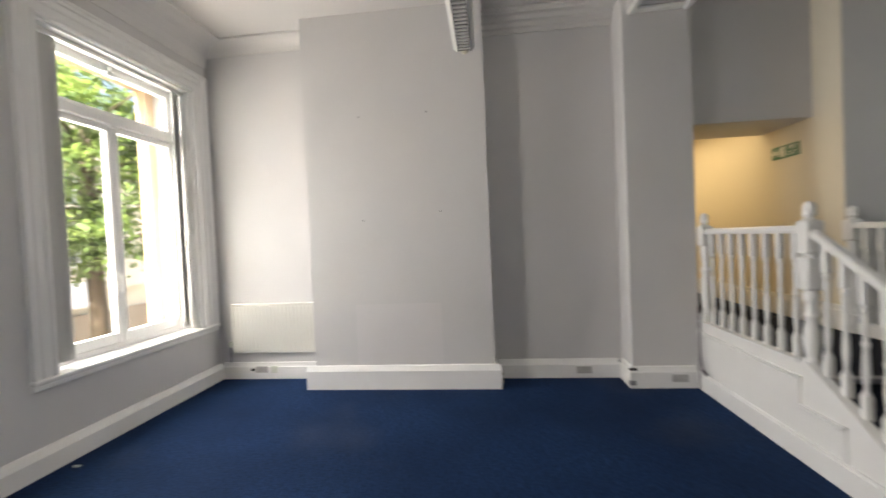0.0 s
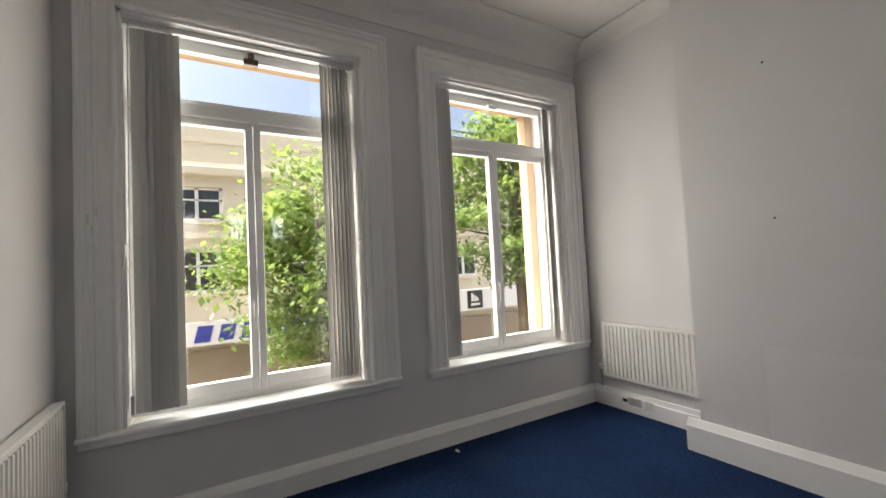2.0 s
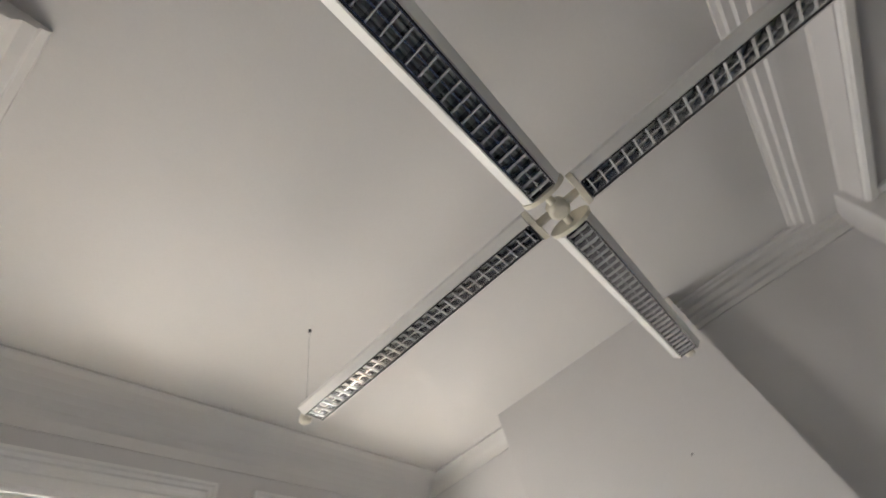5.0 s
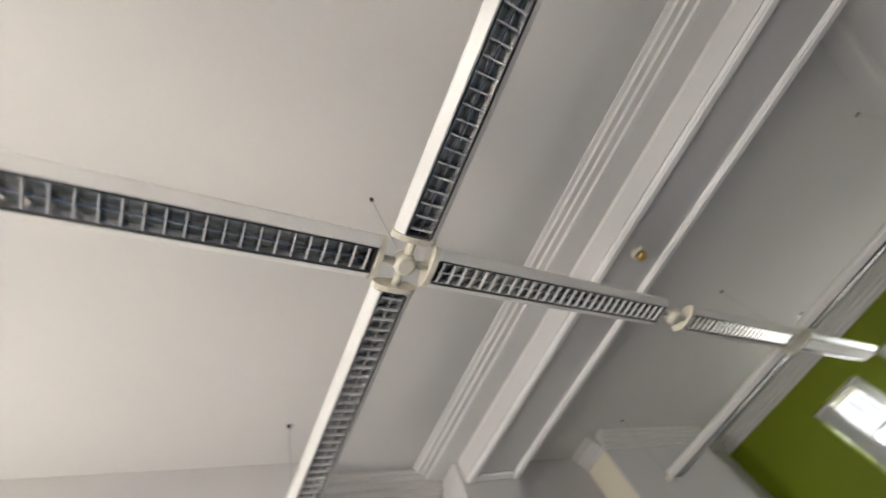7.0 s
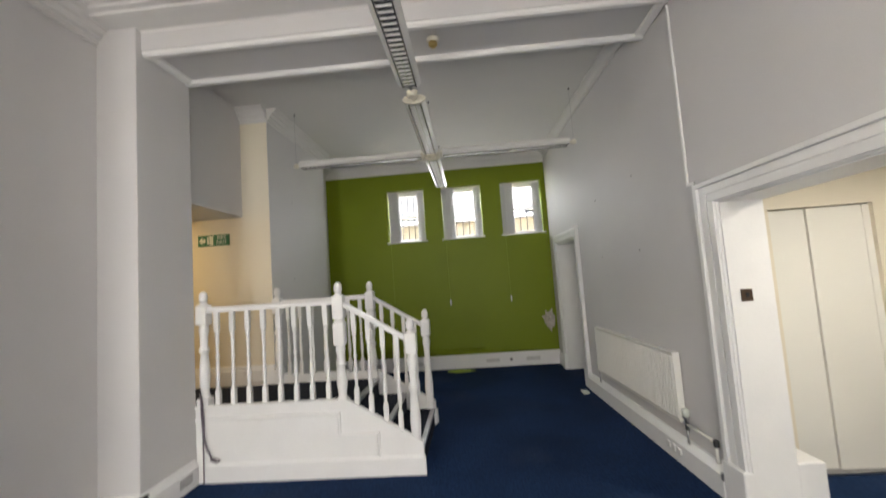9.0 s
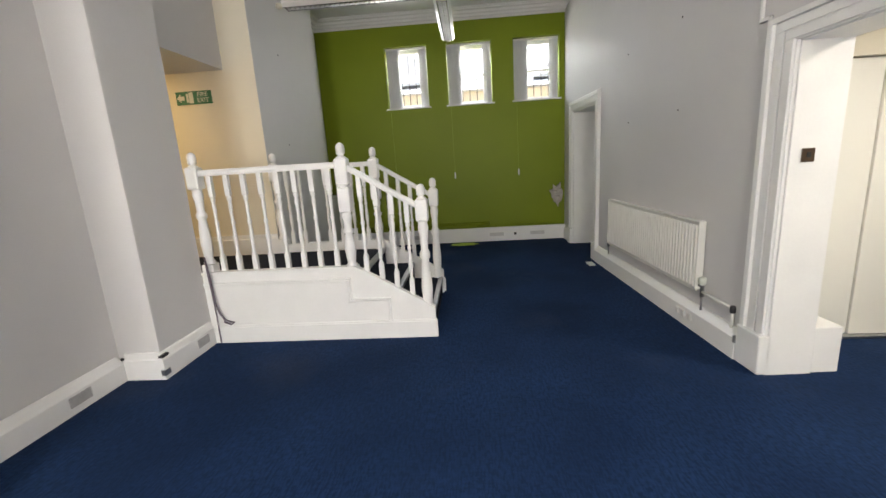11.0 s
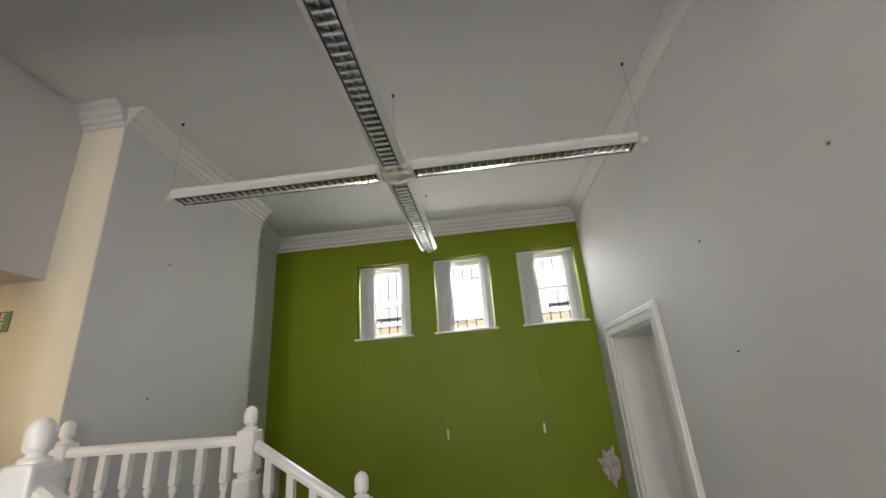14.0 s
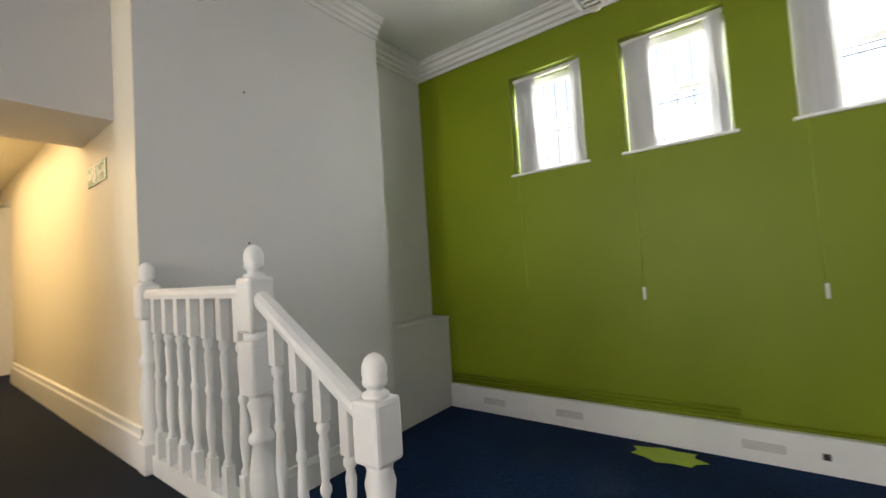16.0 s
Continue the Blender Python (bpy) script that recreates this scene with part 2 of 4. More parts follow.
# the south wall east of the lobby opening runs two degrees off square
SKEW = Matrix.Translation((7.75, 0.985, 0)) @ Matrix.Rotation(0.035, 4, "Z") @ Matrix.Translation((-7.75, -0.985, 0))


def skewed(ob):
    ob.matrix_basis = SKEW @ ob.matrix_basis
    return ob


def structure(build, name, mat, label, category):
    return build.done(name, mat, None, label, category, "", "structure")


# ---- plan ----
H = 3.75          # ceiling of the room
WX = -0.02        # west wall face
NY = 5.23         # north wall face in the alcoves
BY = 4.91         # chimney breast and pier face
SY = 0.985        # south wall face
EX = 8.925        # green wall face
BX0, BX1 = 4.36, 4.965   # beam and pier
W1 = (1.27, 2.785)
W2 = (3.46, 4.97)
WZ0, WZ1 = 0.64, 3.155
DEEP = 0.42       # west wall thickness

# floors
structure(Build().box(WX - 0.02, EX + 0.02, 0.5, NY + 0.02, -0.2, 0.0).box(0.7, 4.85, -1.8, 0.5, -0.2, 0.0), "floor", CARPET, "dark blue short pile carpet over the whole floor", "floor")

# west wall with two window openings
b = Build()
x0 = WX - DEEP
b.box(x0, WX, SY - 0.4, W1[0], 0, H + 0.1).box(x0, WX, W1[1], W2[0], 0, H + 0.1).box(x0, WX, W2[1], NY + 0.3, 0, H + 0.1)
for w in (W1, W2):
    b.box(x0, WX, w[0], w[1], 0, WZ0 - 0.04).box(x0, WX, w[0], w[1], WZ1, H + 0.1)
structure(b, "wall_west", PAINT, "white painted plaster wall with two tall windows", "wall")
b = Build()
b.box(x0 - 0.12, x0 - 0.003, -3, W1[0] + 0.1, -3.6, 6).box(x0 - 0.12, x0 - 0.003, W1[1] - 0.1, W2[0] + 0.1, -3.6, 6).box(x0 - 0.12, x0 - 0.003, W2[1] - 0.1, 8, -3.6, 6)
for w in (W1, W2):
    b.box(x0 - 0.12, x0 - 0.003, w[0] + 0.1, w[1] - 0.1, -3.6, WZ0 - 0.05).box(x0 - 0.12, x0 - 0.003, w[0] + 0.1, w[1] - 0.1, WZ1 + 0.005, 6)
structure(b, "outer_wall", SANDSTONE, "warm sandstone outer face round the windows", "wall")

# north wall, chimney breast, pier
b = Build()
b.box(WX - 0.4, BX1, NY, NY + 0.3, 0, H + 0.1)
b.box(1.25, 3.075, BY, NY, 0, H + 0.02)
structure(b, "wall_north", PAINT, "white plaster wall with a broad chimney breast", "wall")
structure(Build().box(BX0, BX1, BY, NY + 0.3, 0, H + 0.02, 0.006), "pier", PAINT, "white plaster pier under the beam", "pier")

# beam with panelled soffit
BW, BZ = 4.41, 3.505
b = Build()
b.box(BW, BX1 - 0.001, SY - 0.2, BY - 0.001, BZ, H + 0.02)
structure(b, "beam", PAINT, "white ceiling beam with a panelled underside", "beam")
b = Build()
for bx in (BW, BX1 - 0.076):
    b.box(bx, bx + 0.075, SY - 0.1, BY - 0.002, BZ - 0.033, BZ, 0.012)
    b.box(bx + 0.012, bx + 0.063, SY - 0.1, BY - 0.002, BZ - 0.041, BZ - 0.02, 0.008)
for by in (SY - 0.1, BY - 0.082):
    b.box(BW + 0.075, BX1 - 0.076, by, by + 0.08, BZ - 0.031, BZ, 0.012)
structure(b, "beam_moulding", GLOSS, "white raised moulding round the beam panel", "moulding")

# passage behind the landing: bulkhead, side walls, end
LZ = 0.53
PX1 = 6.1
BULK = 5.09
b = Build()
b.box(BX1, PX1, BULK, BULK + 0.71, 2.462, H + 0.02)
structure(b, "bulkhead", PAINT, "white plaster bulkhead over the landing passage", "bulkhead")
b = Build()
b.box(BX1 - 0.25, BX1, NY + 0.3, 9.4, 0.3, H)
b.box(PX1, PX1 + 0.2, 5.35, 8.7, 0.3, H)
b.box(PX1, PX1 + 0.2, 8.7, 9.4, 2.55, H)
b.box(PX1 + 0.9, PX1 + 1.1, 7.4, 9.0, 0.3, H)
b.box(BX1 - 0.25, PX1 + 1.1, 9.4, 9.6, 0.3, H)
structure(b, "passage_wall", WARMWALL, "cream painted passage walls", "wall")
structure(Build().box(BX1 - 0.2, PX1 + 1.1, BULK + 0.71, 9.6, 2.75, 2.9), "passage_ceiling", WARMWALL, "cream painted passage ceiling", "ceiling")
structure(Build().box(BX1 - 0.2, PX1 + 1.1, NY, 9.6, 0.3, LZ), "passage_floor", DARKCARPET, "dark grey blue carpet in the passage", "floor")

# cream paint carried round to the corner of the breast
structure(Build().box(PX1 - 0.004, PX1, 4.764, 5.36, LZ + 0.2, H - 0.17), "passage_return", WARMWALL, "cream painted return of the passage wall", "wall")

# east part: grey breast, recess, green wall
GB0, GB1, GBY = PX1, 7.97, 4.76
b = Build()
b.box(GB0, GB1, GBY, 5.35, 0, H + 0.02)
b.box(GB1, EX + 0.3, 5.06, 5.35, 0, H + 0.02)
structure(b, "wall_north_east", PAINT, "white plaster wall breast beside the landing", "wall")
G = ((3.24, 3.93), (2.19, 2.92), (1.11, 1.84))
GZ0, GZ1 = 2.325, 3.275
b = Build()
ys = [SY - 0.3, 1.11, 1.84, 2.19, 2.92, 3.24, 3.93, 5.06]
for i in range(0, 8, 2):
    b.box(EX, EX + 0.32, ys[i], ys[i + 1], 0, H + 0.02)
for g in G:
    b.box(EX, EX + 0.32, g[0], g[1], 0, GZ0).box(EX, EX + 0.32, g[0], g[1], GZ1, H + 0.02)
structure(b, "wall_east", GREEN, "olive green painted wall with three high windows", "wall")

# south wall with lobby opening and doorway
OX0, OX1, OZ = 2.0, 4.21, 1.935
DX0, DX1, DZ = 7.36, 8.4, 2.04
b = Build()
b.box(WX - 0.4, OX0, 0.5, SY, 0, H + 0.02)
structure(b, "wall_south", PAINT, "white plaster wall beside the lobby opening", "wall")
b = Build()
SB = SY - 0.27
b.box(OX1, DX0, SB, SY, 0, H + 0.02).box(DX1, EX + 0.3, SB, SY, 0, H + 0.02)
b.box(OX0, OX1, SB, SY, OZ, H + 0.02).box(DX0, DX1, SB, SY, DZ, H + 0.02)
skewed(structure(b, "wall_south_east", PAINT, "white plaster wall with an opening to the lift lobby", "wall"))

# lobby
LX = 4.68
b = Build()
b.box(LX, LX + 0.2, 0.245, 0.6, 0, 2.5).box(LX, LX + 0.2, -1.7, -0.49, 0, 2.5).box(LX, LX + 0.2, -0.49, 0.245, 1.91, 2.5)
b.box(0.8, LX + 0.2, -1.9, -1.7, 0, 2.5).box(0.6, 0.8, -1.9, 0.6, 0, 2.5)
b.box(LX + 0.12, LX + 0.2, -0.49, 0.245, 0, 1.91)
structure(b, "lobby_wall", WARMWALL, "cream painted lift lobby walls", "wall")
structure(Build().box(0.6, LX + 0.2, -1.9, 0.6, 2.3, 2.5), "lobby_ceiling", CEIL, "white lobby ceiling", "ceiling")

# ceiling
structure(Build().box(WX - 0.4, EX + 0.3, 0.6, 5.35, H, H + 0.2), "ceiling", CEIL, "white painted plaster ceiling", "ceiling")


# cornices: coved profile drawn along each wall
def cove(size, drop, steps=7):
    """Offset from the wall and drop below the ceiling."""
    pts = [(0, 0), (size, 0), (size, -0.015)]
    for i in range(steps + 1):
        a = math.pi / 2 * i / steps
        pts.append((size * 0.93 * (1 - math.sin(a)) + 0.012, -0.02 - (drop - 0.04) * (1 - math.cos(a))))
    pts += [(0.012, -drop), (0, -drop)]
    return pts


def stepped(size, drop):
    s, d = size, drop
    return [(0, 0), (s, 0), (s, -0.02 * d / 0.2), (s * 0.86, -0.03 * d / 0.2), (s * 0.84, -0.05 * d / 0.2), (s * 0.6, -0.06 * d / 0.2), (s * 0.52, -0.1 * d / 0.2), (s * 0.34, -0.11 * d / 0.2),
            (s * 0.3, -0.15 * d / 0.2), (s * 0.12, -0.16 * d / 0.2), (s * 0.1, -d), (0, -d)]


def cornice(profile, axis, wall, sign, a, b, top=H):
    return Build().prism([(wall + sign * u, top + v - 0.002) for u, v in profile], a, b, axis)


structure(cornice(cove(0.28, 0.26), "y", WX, 1, SY, NY), "cornice_west", CEIL, "white coved plaster cornice", "cornice")
structure(cornice(cove(0.13, 0.15), "x", NY, -1, WX, 1.25), "cornice_alcove", CEIL, "white coved plaster cornice", "cornice")
structure(cornice(stepped(0.16, 0.2), "x", NY, -1, 3.075, BX0), "cornice_north", CEIL, "white stepped plaster cornice", "cornice")
FLAT = [(0, 0), (0.34, 0), (0.34, -0.012), (0.315, -0.02), (0.305, -0.034), (0.27, -0.038), (0.26, -0.052), (0.215, -0.056), (0.205, -0.07), (0.17, -0.075), (0.012, -0.085), (0, -0.1)]
structure(cornice(FLAT, "y", BW, -1, SY - 0.12, NY), "cornice_beam", CEIL, "white stepped plaster cornice along the beam", "cornice")
structure(cornice(stepped(0.16, 0.2), "x", SY, 1, WX, OX0), "cornice_south", CEIL, "white stepped plaster cornice", "cornice")
skewed(structure(cornice(stepped(0.16, 0.2), "x", SY, 1, OX0, BX0), "cornice_lobby", CEIL, "white stepped plaster cornice", "cornice"))
structure(cornice(stepped(0.15, 0.16), "y", EX, -1, SY, 5.06), "cornice_east", CEIL, "white stepped plaster cornice over the green wall", "cornice")
structure(cornice(stepped(0.15, 0.16), "x", 5.06, -1, GB1, EX), "cornice_recess", CEIL, "white stepped plaster cornice", "cornice")
structure(cornice(stepped(0.12, 0.16), "x", GBY, -1, GB0, GB1), "cornice_breast", CEIL, "white stepped plaster cornice", "cornice")
structure(cornice(stepped(0.12, 0.16), "y", GB0, -1, GBY, BULK), "cornice_reveal", CEIL, "white stepped plaster cornice", "cornice")
skewed(structure(cornice(cove(0.1, 0.1), "x", SY, 1, BX1 - 0.02, EX), "cornice_south_east", CEIL, "white coved plaster cornice", "cornice"))


# skirtings
def skirt(name, axis, wall, sign, a, b, height=0.19, thick=0.05, label="white gloss painted skirting board"):
    p = [(wall, 0.001), (wall + sign * thick, 0.001), (wall + sign * thick, height - 0.05), (wall + sign * (thick - 0.008), height - 0.04), (wall + sign * 0.018, height - 0.004), (wall + sign * 0.012, height), (wall, height)]
    return structure(Build().prism(p, a, b, axis), name, GLOSS, label, "skirting")


skirt("baseboard_west", "y", WX, 1, SY, NY, 0.175)
skirt("baseboard_alcove", "x", NY, -1, WX + 0.05, 1.2, 0.185, 0.03)
skirt("baseboard_breast", "x", BY, -1, 1.165, 3.135, 0.235, 0.05)
skirt("baseboard_breast_side", "y", 1.25, -1, BY, NY - 0.03, 0.235, 0.085)
skirt("baseboard_breast_return", "y", 3.075, 1, BY, NY - 0.03, 0.2, 0.035)
skirt("baseboard_alcove_east", "x", NY, -1, 3.11, BX0 - 0.035, 0.185, 0.06)
skirt("baseboard_pier", "x", BY, -1, BX0 - 0.035, 4.925, 0.2, 0.04)
skirt("baseboard_pier_side", "y", BX0, -1, BY, NY - 0.06, 0.2, 0.035)
skewed(skirt("baseboard_south", "x", SY, 1, 4.415, 7.2, 0.2, 0.06))
skewed(skirt("baseboard_south_end", "x", SY, 1, 8.56, EX - 0.06, 0.2, 0.03))
skirt("baseboard_south_west", "x", SY, 1, WX + 0.05, 1.84, 0.2, 0.03)
skirt("baseboard_breast_east", "x", GBY, -1, 6.15, GB1 - 0.1, 0.2, 0.03)
skirt("baseboard_passage", "y", PX1, -1, GBY, 8.7, LZ + 0.22, 0.025)
p = Build().box(EX - 0.055, EX, SY, 4.83, 0.001, 0.24, 0.006)
structure(p, "baseboard_east", GLOSS, "white dado trunking along the green wall", "skirting")


# ---- west windows ----
def west_window(name, w, label):
    root = thing(name, WX, (w[0] + w[1]) / 2, WZ0, label, "window", "tall street windows", "structure")
    y0, y1 = w
    # moulded architrave swept up, over and down on the room face
    b = Build()
    top = WZ1 + 0.22
    left, right = y0 - 0.2, y1 + (0.235 if w is W1 else 0.23)
    if w is W2:
        left = y0 - 0.165
    shape = [(0, 0), (0, 0.026), (0.05, 0.036), (0.12, 0.034), (0.16, 0.022), (0.21, 0.016), (0.44, 0.016), (0.48, 0.024), (0.56, 0.026), (0.6, 0.018), (0.72, 0.018), (0.76, 0.03), (0.85, 0.032), (0.9, 0.044), (0.97, 0.044), (1, 0.034), (1, 0)]
    rows = []
    for u, d in shape:
        za = WZ1 + (top - WZ1) * u
        ya, yb = y0 + (left - y0) * u, y1 + (right - y1) * u
        rows.append([b.bm.verts.new(p) for p in ((WX + d, ya, WZ0), (WX + d, ya, za), (WX + d, yb, za), (WX + d, yb, WZ0))])
    for lo, hi in zip(rows, rows[1:] + rows[:1]):
        for k in range(3):
            b.bm.faces.new((lo[k], lo[k + 1], hi[k + 1], hi[k]))
    b.bm.faces.new([r[0] for r in rows])
    b.bm.faces.new([r[3] for r in rows])
    b.done("architrave", GLOSS, root)
    # panelled linings of the reveal
    b = Build()
    for yy, s in ((y0, 1), (y1, -1)):
        b.box(WX - 0.2, WX, min(yy, yy + s * 0.02), max(yy, yy + s * 0.02), WZ0, WZ1)
        b.box(WX - 0.17, WX - 0.03, min(yy, yy + s * 0.026), max(yy, yy + s * 0.026), WZ0 + 0.1, WZ0 + 1.0, 0.004)
        b.box(WX - 0.17, WX - 0.03, min(yy, yy + s * 0.026), max(yy, yy + s * 0.026), WZ0 + 1.08, WZ1 - 0.1, 0.004)
    b.box(WX - 0.2, WX, y0, y1, WZ1 - 0.02, WZ1)
    b.done("lining", GLOSS, root)
    # sill board with nose and apron
    b = Build()
    b.box(WX - 0.2, WX + 0.05, left - 0.01, right + 0.01, WZ0 - 0.035, WZ0, 0.012)
    b.box(WX, WX + 0.03, left, right, WZ0 - 0.075, WZ0 - 0.035, 0.008)
    b.done("sill", GLOSS, root)
    # frame: stiles, head, transom, mullion
    fx0, fx1 = WX - 0.26, WX - 0.2
    ty0, ty1 = 2.60, 2.695
    b = Build()
    b.box(fx0, fx1, y0 + 0.0, y0 + 0.07, WZ0, WZ1, 0.004).box(fx0, fx1, y1 - 0.07, y1, WZ0, WZ1, 0.004)
    b.box(fx0, fx1, y0 + 0.07, y1 - 0.07, WZ1 - 0.06, WZ1, 0.004).box(fx0, fx1, y0 + 0.07, y1 - 0.07, WZ0 - 0.02, WZ0 + 0.05, 0.004)
    b.box(fx0 - 0.01, fx1 + 0.035, y0 + 0.02, y1 - 0.02, ty0, ty1, 0.012)
    b.box(fx0, fx1 + 0.02, y0 + 0.02, y1 - 0.02, ty1, ty1 + 0.02, 0.006)
    b.done("frame", GLOSS, root)
    mid = (y0 + y1) / 2
    b = Build()
    for a, c in ((y0 + 0.06, mid - 0.002), (mid + 0.002, y1 - 0.06)):
        z0, z1 = WZ0 + 0.045, ty0
        st = 0.05
        b.box(fx0 + 0.01, fx1 + 0.012, a, a + st, z0, z1, 0.006).box(fx0 + 0.01, fx1 + 0.012, c - st, c, z0, z1, 0.006)
        b.box(fx0 + 0.01, fx1 + 0.01, a + st, c - st, z0, z0 + 0.09, 0.006).box(fx0 + 0.01, fx1 + 0.01, a + st, c - st, z1 - 0.05, z1, 0.006)
    b.box(fx0 + 0.01, fx1 + 0.01, y0 + 0.07, y0 + 0.11, ty1 + 0.02, WZ1 - 0.06, 0.006).box(fx0 + 0.01, fx1 + 0.01, y1 - 0.11, y1 - 0.07, ty1 + 0.02, WZ1 - 0.06, 0.006)
    b.box(fx0 + 0.01, fx1 + 0.01, y0 + 0.11, y1 - 0.11, WZ1 - 0.095, WZ1 - 0.06, 0.006)
    b.done("sash", GLOSS, root)
    b = Build()
    b.box(fx0 + 0.03, fx0 + 0.034, y0 + 0.08, y1 - 0.08, WZ0 + 0.06, ty0 - 0.02).box(fx0 + 0.03, fx0 + 0.034, y0 + 0.09, y1 - 0.09, ty1 + 0.01, WZ1 - 0.07)
    pane = b.done("pane", GLASS, root, "clear glass pane")
    pane.visible_shadow = False
    # catch and casement handle
    b = Build()
    b.box(fx1 + 0.01, fx1 + 0.05, mid - 0.05, mid + 0.05, WZ1 - 0.13, WZ1 - 0.085, 0.008)
    b.box(fx1 + 0.03, fx1 + 0.06, mid - 0.02, mid + 0.02, WZ1 - 0.09, WZ1 - 0.045, 0.006)
    b.done("catch", BROWN if w is W1 else GLOSS, root, "metal fanlight catch")
    b = Build()
    b.box(fx1 + 0.012, fx1 + 0.022, mid - 0.035, mid - 0.015, 1.1, 1.32, 0.004)
    b.tube([(fx1 + 0.022, mid - 0.025, 1.3), (fx1 + 0.05, mid - 0.025, 1.28), (fx1 + 0.05, mid - 0.025, 1.12)], 0.006)
    b.box(fx1 + 0.0, fx1 + 0.035, mid - 0.035, mid + 0.035, ty0 - 0.02, ty0 + 0.02, 0.004)
    b.done("handle", GLOSS, root, "white painted casement handle")
    # outer stone sill and reveal
    b = Build()
    b.box(WX - DEEP - 0.2, WX - 0.262, y0, y1, WZ0 - 0.1, WZ0 - 0.03, 0.01)
    b.done("outer_sill", SANDSTONE, root, "sandstone outer sill")
    return root


west_window("window_1", W1, "tall white painted casement window with fluted architrave and sill")
west_window("window_2", W2, "tall white painted casement window with fluted architrave and sill")


def vertical_blind(w, left, right, seed):
    """Head rail with slats drawn to both sides."""
    rng = random.Random(seed)
    y0, y1 = w
    x = WX - 0.085
    root = thing("vertical_blind", x, (y0 + y1) / 2, WZ1 - 0.02, "grey fabric vertical blind drawn to both sides of the window", "blind", "vertical blinds")
    b = Build()
    b.box(x - 0.022, x + 0.022, y0 + 0.022, y1 - 0.022, WZ1 - 0.055, WZ1 - 0.022, 0.004)
    b.done("head_rail", LAMPWHITE, root)
    for a, c, angle, pitch in ((y0 + 0.05, y0 + 0.05 + left, 20, 0.042), (y1 - 0.055 - right, y1 - 0.055, -52, 0.03)):
        count = max(5, int((c - a) / pitch))
        for k in range(count):
            yy = a + 0.045 * abs(math.cos(radians(angle))) + (c - a - 0.09 * abs(math.cos(radians(angle)))) * k / max(1, count - 1)
            b = Build()
            turn = radians(angle + rng.uniform(-6, 6))
            dx, dy = 0.042 * math.sin(turn), 0.042 * math.cos(turn)
            lean = rng.uniform(-0.006, 0.006)
            z0, z1 = WZ0 + 0.045 + rng.uniform(0, 0.006), WZ1 - 0.06
            nx, ny = -dy / 0.042 * 0.0009, dx / 0.042 * 0.0009
            bow = 0.006
            mx, my = -dy / 0.042 * bow, dx / 0.042 * bow
            ring = [(x - dx + nx, yy - dy + ny), (x + mx + nx, yy + my + ny), (x + dx + nx, yy + dy + ny), (x + dx - nx, yy + dy - ny), (x + mx - nx, yy + my - ny), (x - dx - nx, yy - dy - ny)]
            b.prism(ring, z0, z1, "z")
            b.done("slat", FABRIC, root)
    b = Build()
    b.tube([(x + 0.05, y0 + 0.05, WZ1 - 0.06), (x + 0.055, y0 + 0.04, 1.5), (x + 0.05, y0 + 0.045, WZ0 + 0.16)], 0.003, 6)
    b.box(x + 0.04, x + 0.06, y0 + 0.035, y0 + 0.055, WZ0 + 0.06, WZ0 + 0.17, 0.004)
    b.done("cord", DIRT, root, "pull cord with weight")
    return root


vertical_blind(W1, 0.27, 0.24, 3)
vertical_blind(W2, 0.16, 0.13, 4)


# ---- radiators ----
def radiator(x0, x1, z0, z1, wall, sign, label):
    root = thing("radiator", (x0 + x1) / 2, wall + sign * 0.05, z0, label, "radiator", "panel radiators")
    f = wall + sign * 0.055
    lo, hi = sorted((f - sign * 0.012, f))
    b = Build()
    b.box(x0, x1, lo, hi, z0, z1, 0.006)
    n = max(6, int((x1 - x0) / 0.045))
    pitch = (x1 - x0 - 0.04) / n
    for k in range(n):
        xx = x0 + 0.02 + pitch * (k + 0.5)
        o = sign * 0.011
        b.prism([(xx - pitch * 0.36, f - sign * 0.002), (xx - pitch * 0.2, f + o), (xx + pitch * 0.2, f + o), (xx + pitch * 0.36, f - sign * 0.002)], z0 + 0.035, z1 - 0.03, "z")
    b.done("panel", ENAMEL, root)
    b = Build()
    lo2, hi2 = sorted((wall + sign * 0.012, f + sign * 0.012))
    b.box(x0 - 0.004, x1 + 0.004, lo2, hi2, z1 - 0.012, z1 + 0.004, 0.004)
    b.box(x0 - 0.005, x0 + 0.003, lo2, hi2, z0 + 0.02, z1, 0.002).box(x1 - 0.003, x1 + 0.005, lo2, hi2, z0 + 0.02, z1, 0.002)
    b.done("grille", ENAMEL, root)
    for xx in (x0 + 0.25, x1 - 0.25):
        lo3, hi3 = sorted((wall, f))
        Build().box(xx - 0.02, xx + 0.02, lo3, hi3, z0 + 0.05, z1 - 0.06).done("bracket", ENAMEL, root)
    for s, xx in ((-1, x0), (1, x1)):
        b = Build()
        yy = wall + sign * 0.035
        b.tube([(xx, yy, z0 + 0.05), (xx + s * 0.045, yy, z0 + 0.05)], 0.011)
        b.lathe([(0.014, z0 - 0.03), (0.014, z0 + 0.06), (0.016, z0 + 0.065)], xx + s * 0.045, yy, 10)
        b.tube([(xx + s * 0.045, yy, 0.19), (xx + s * 0.045, yy, z0 - 0.02)], 0.008)
        b.done("valve", STEEL, root, "metal radiator valve")
        Build().lathe([(0.018, z0 + 0.064), (0.026, z0 + 0.07), (0.028, z0 + 0.11), (0.02, z0 + 0.125), (0.008, z0 + 0.128)], xx + s * 0.045, yy, 12).done("valve_head", SIGNWHITE, root, "white plastic valve head")
    return root


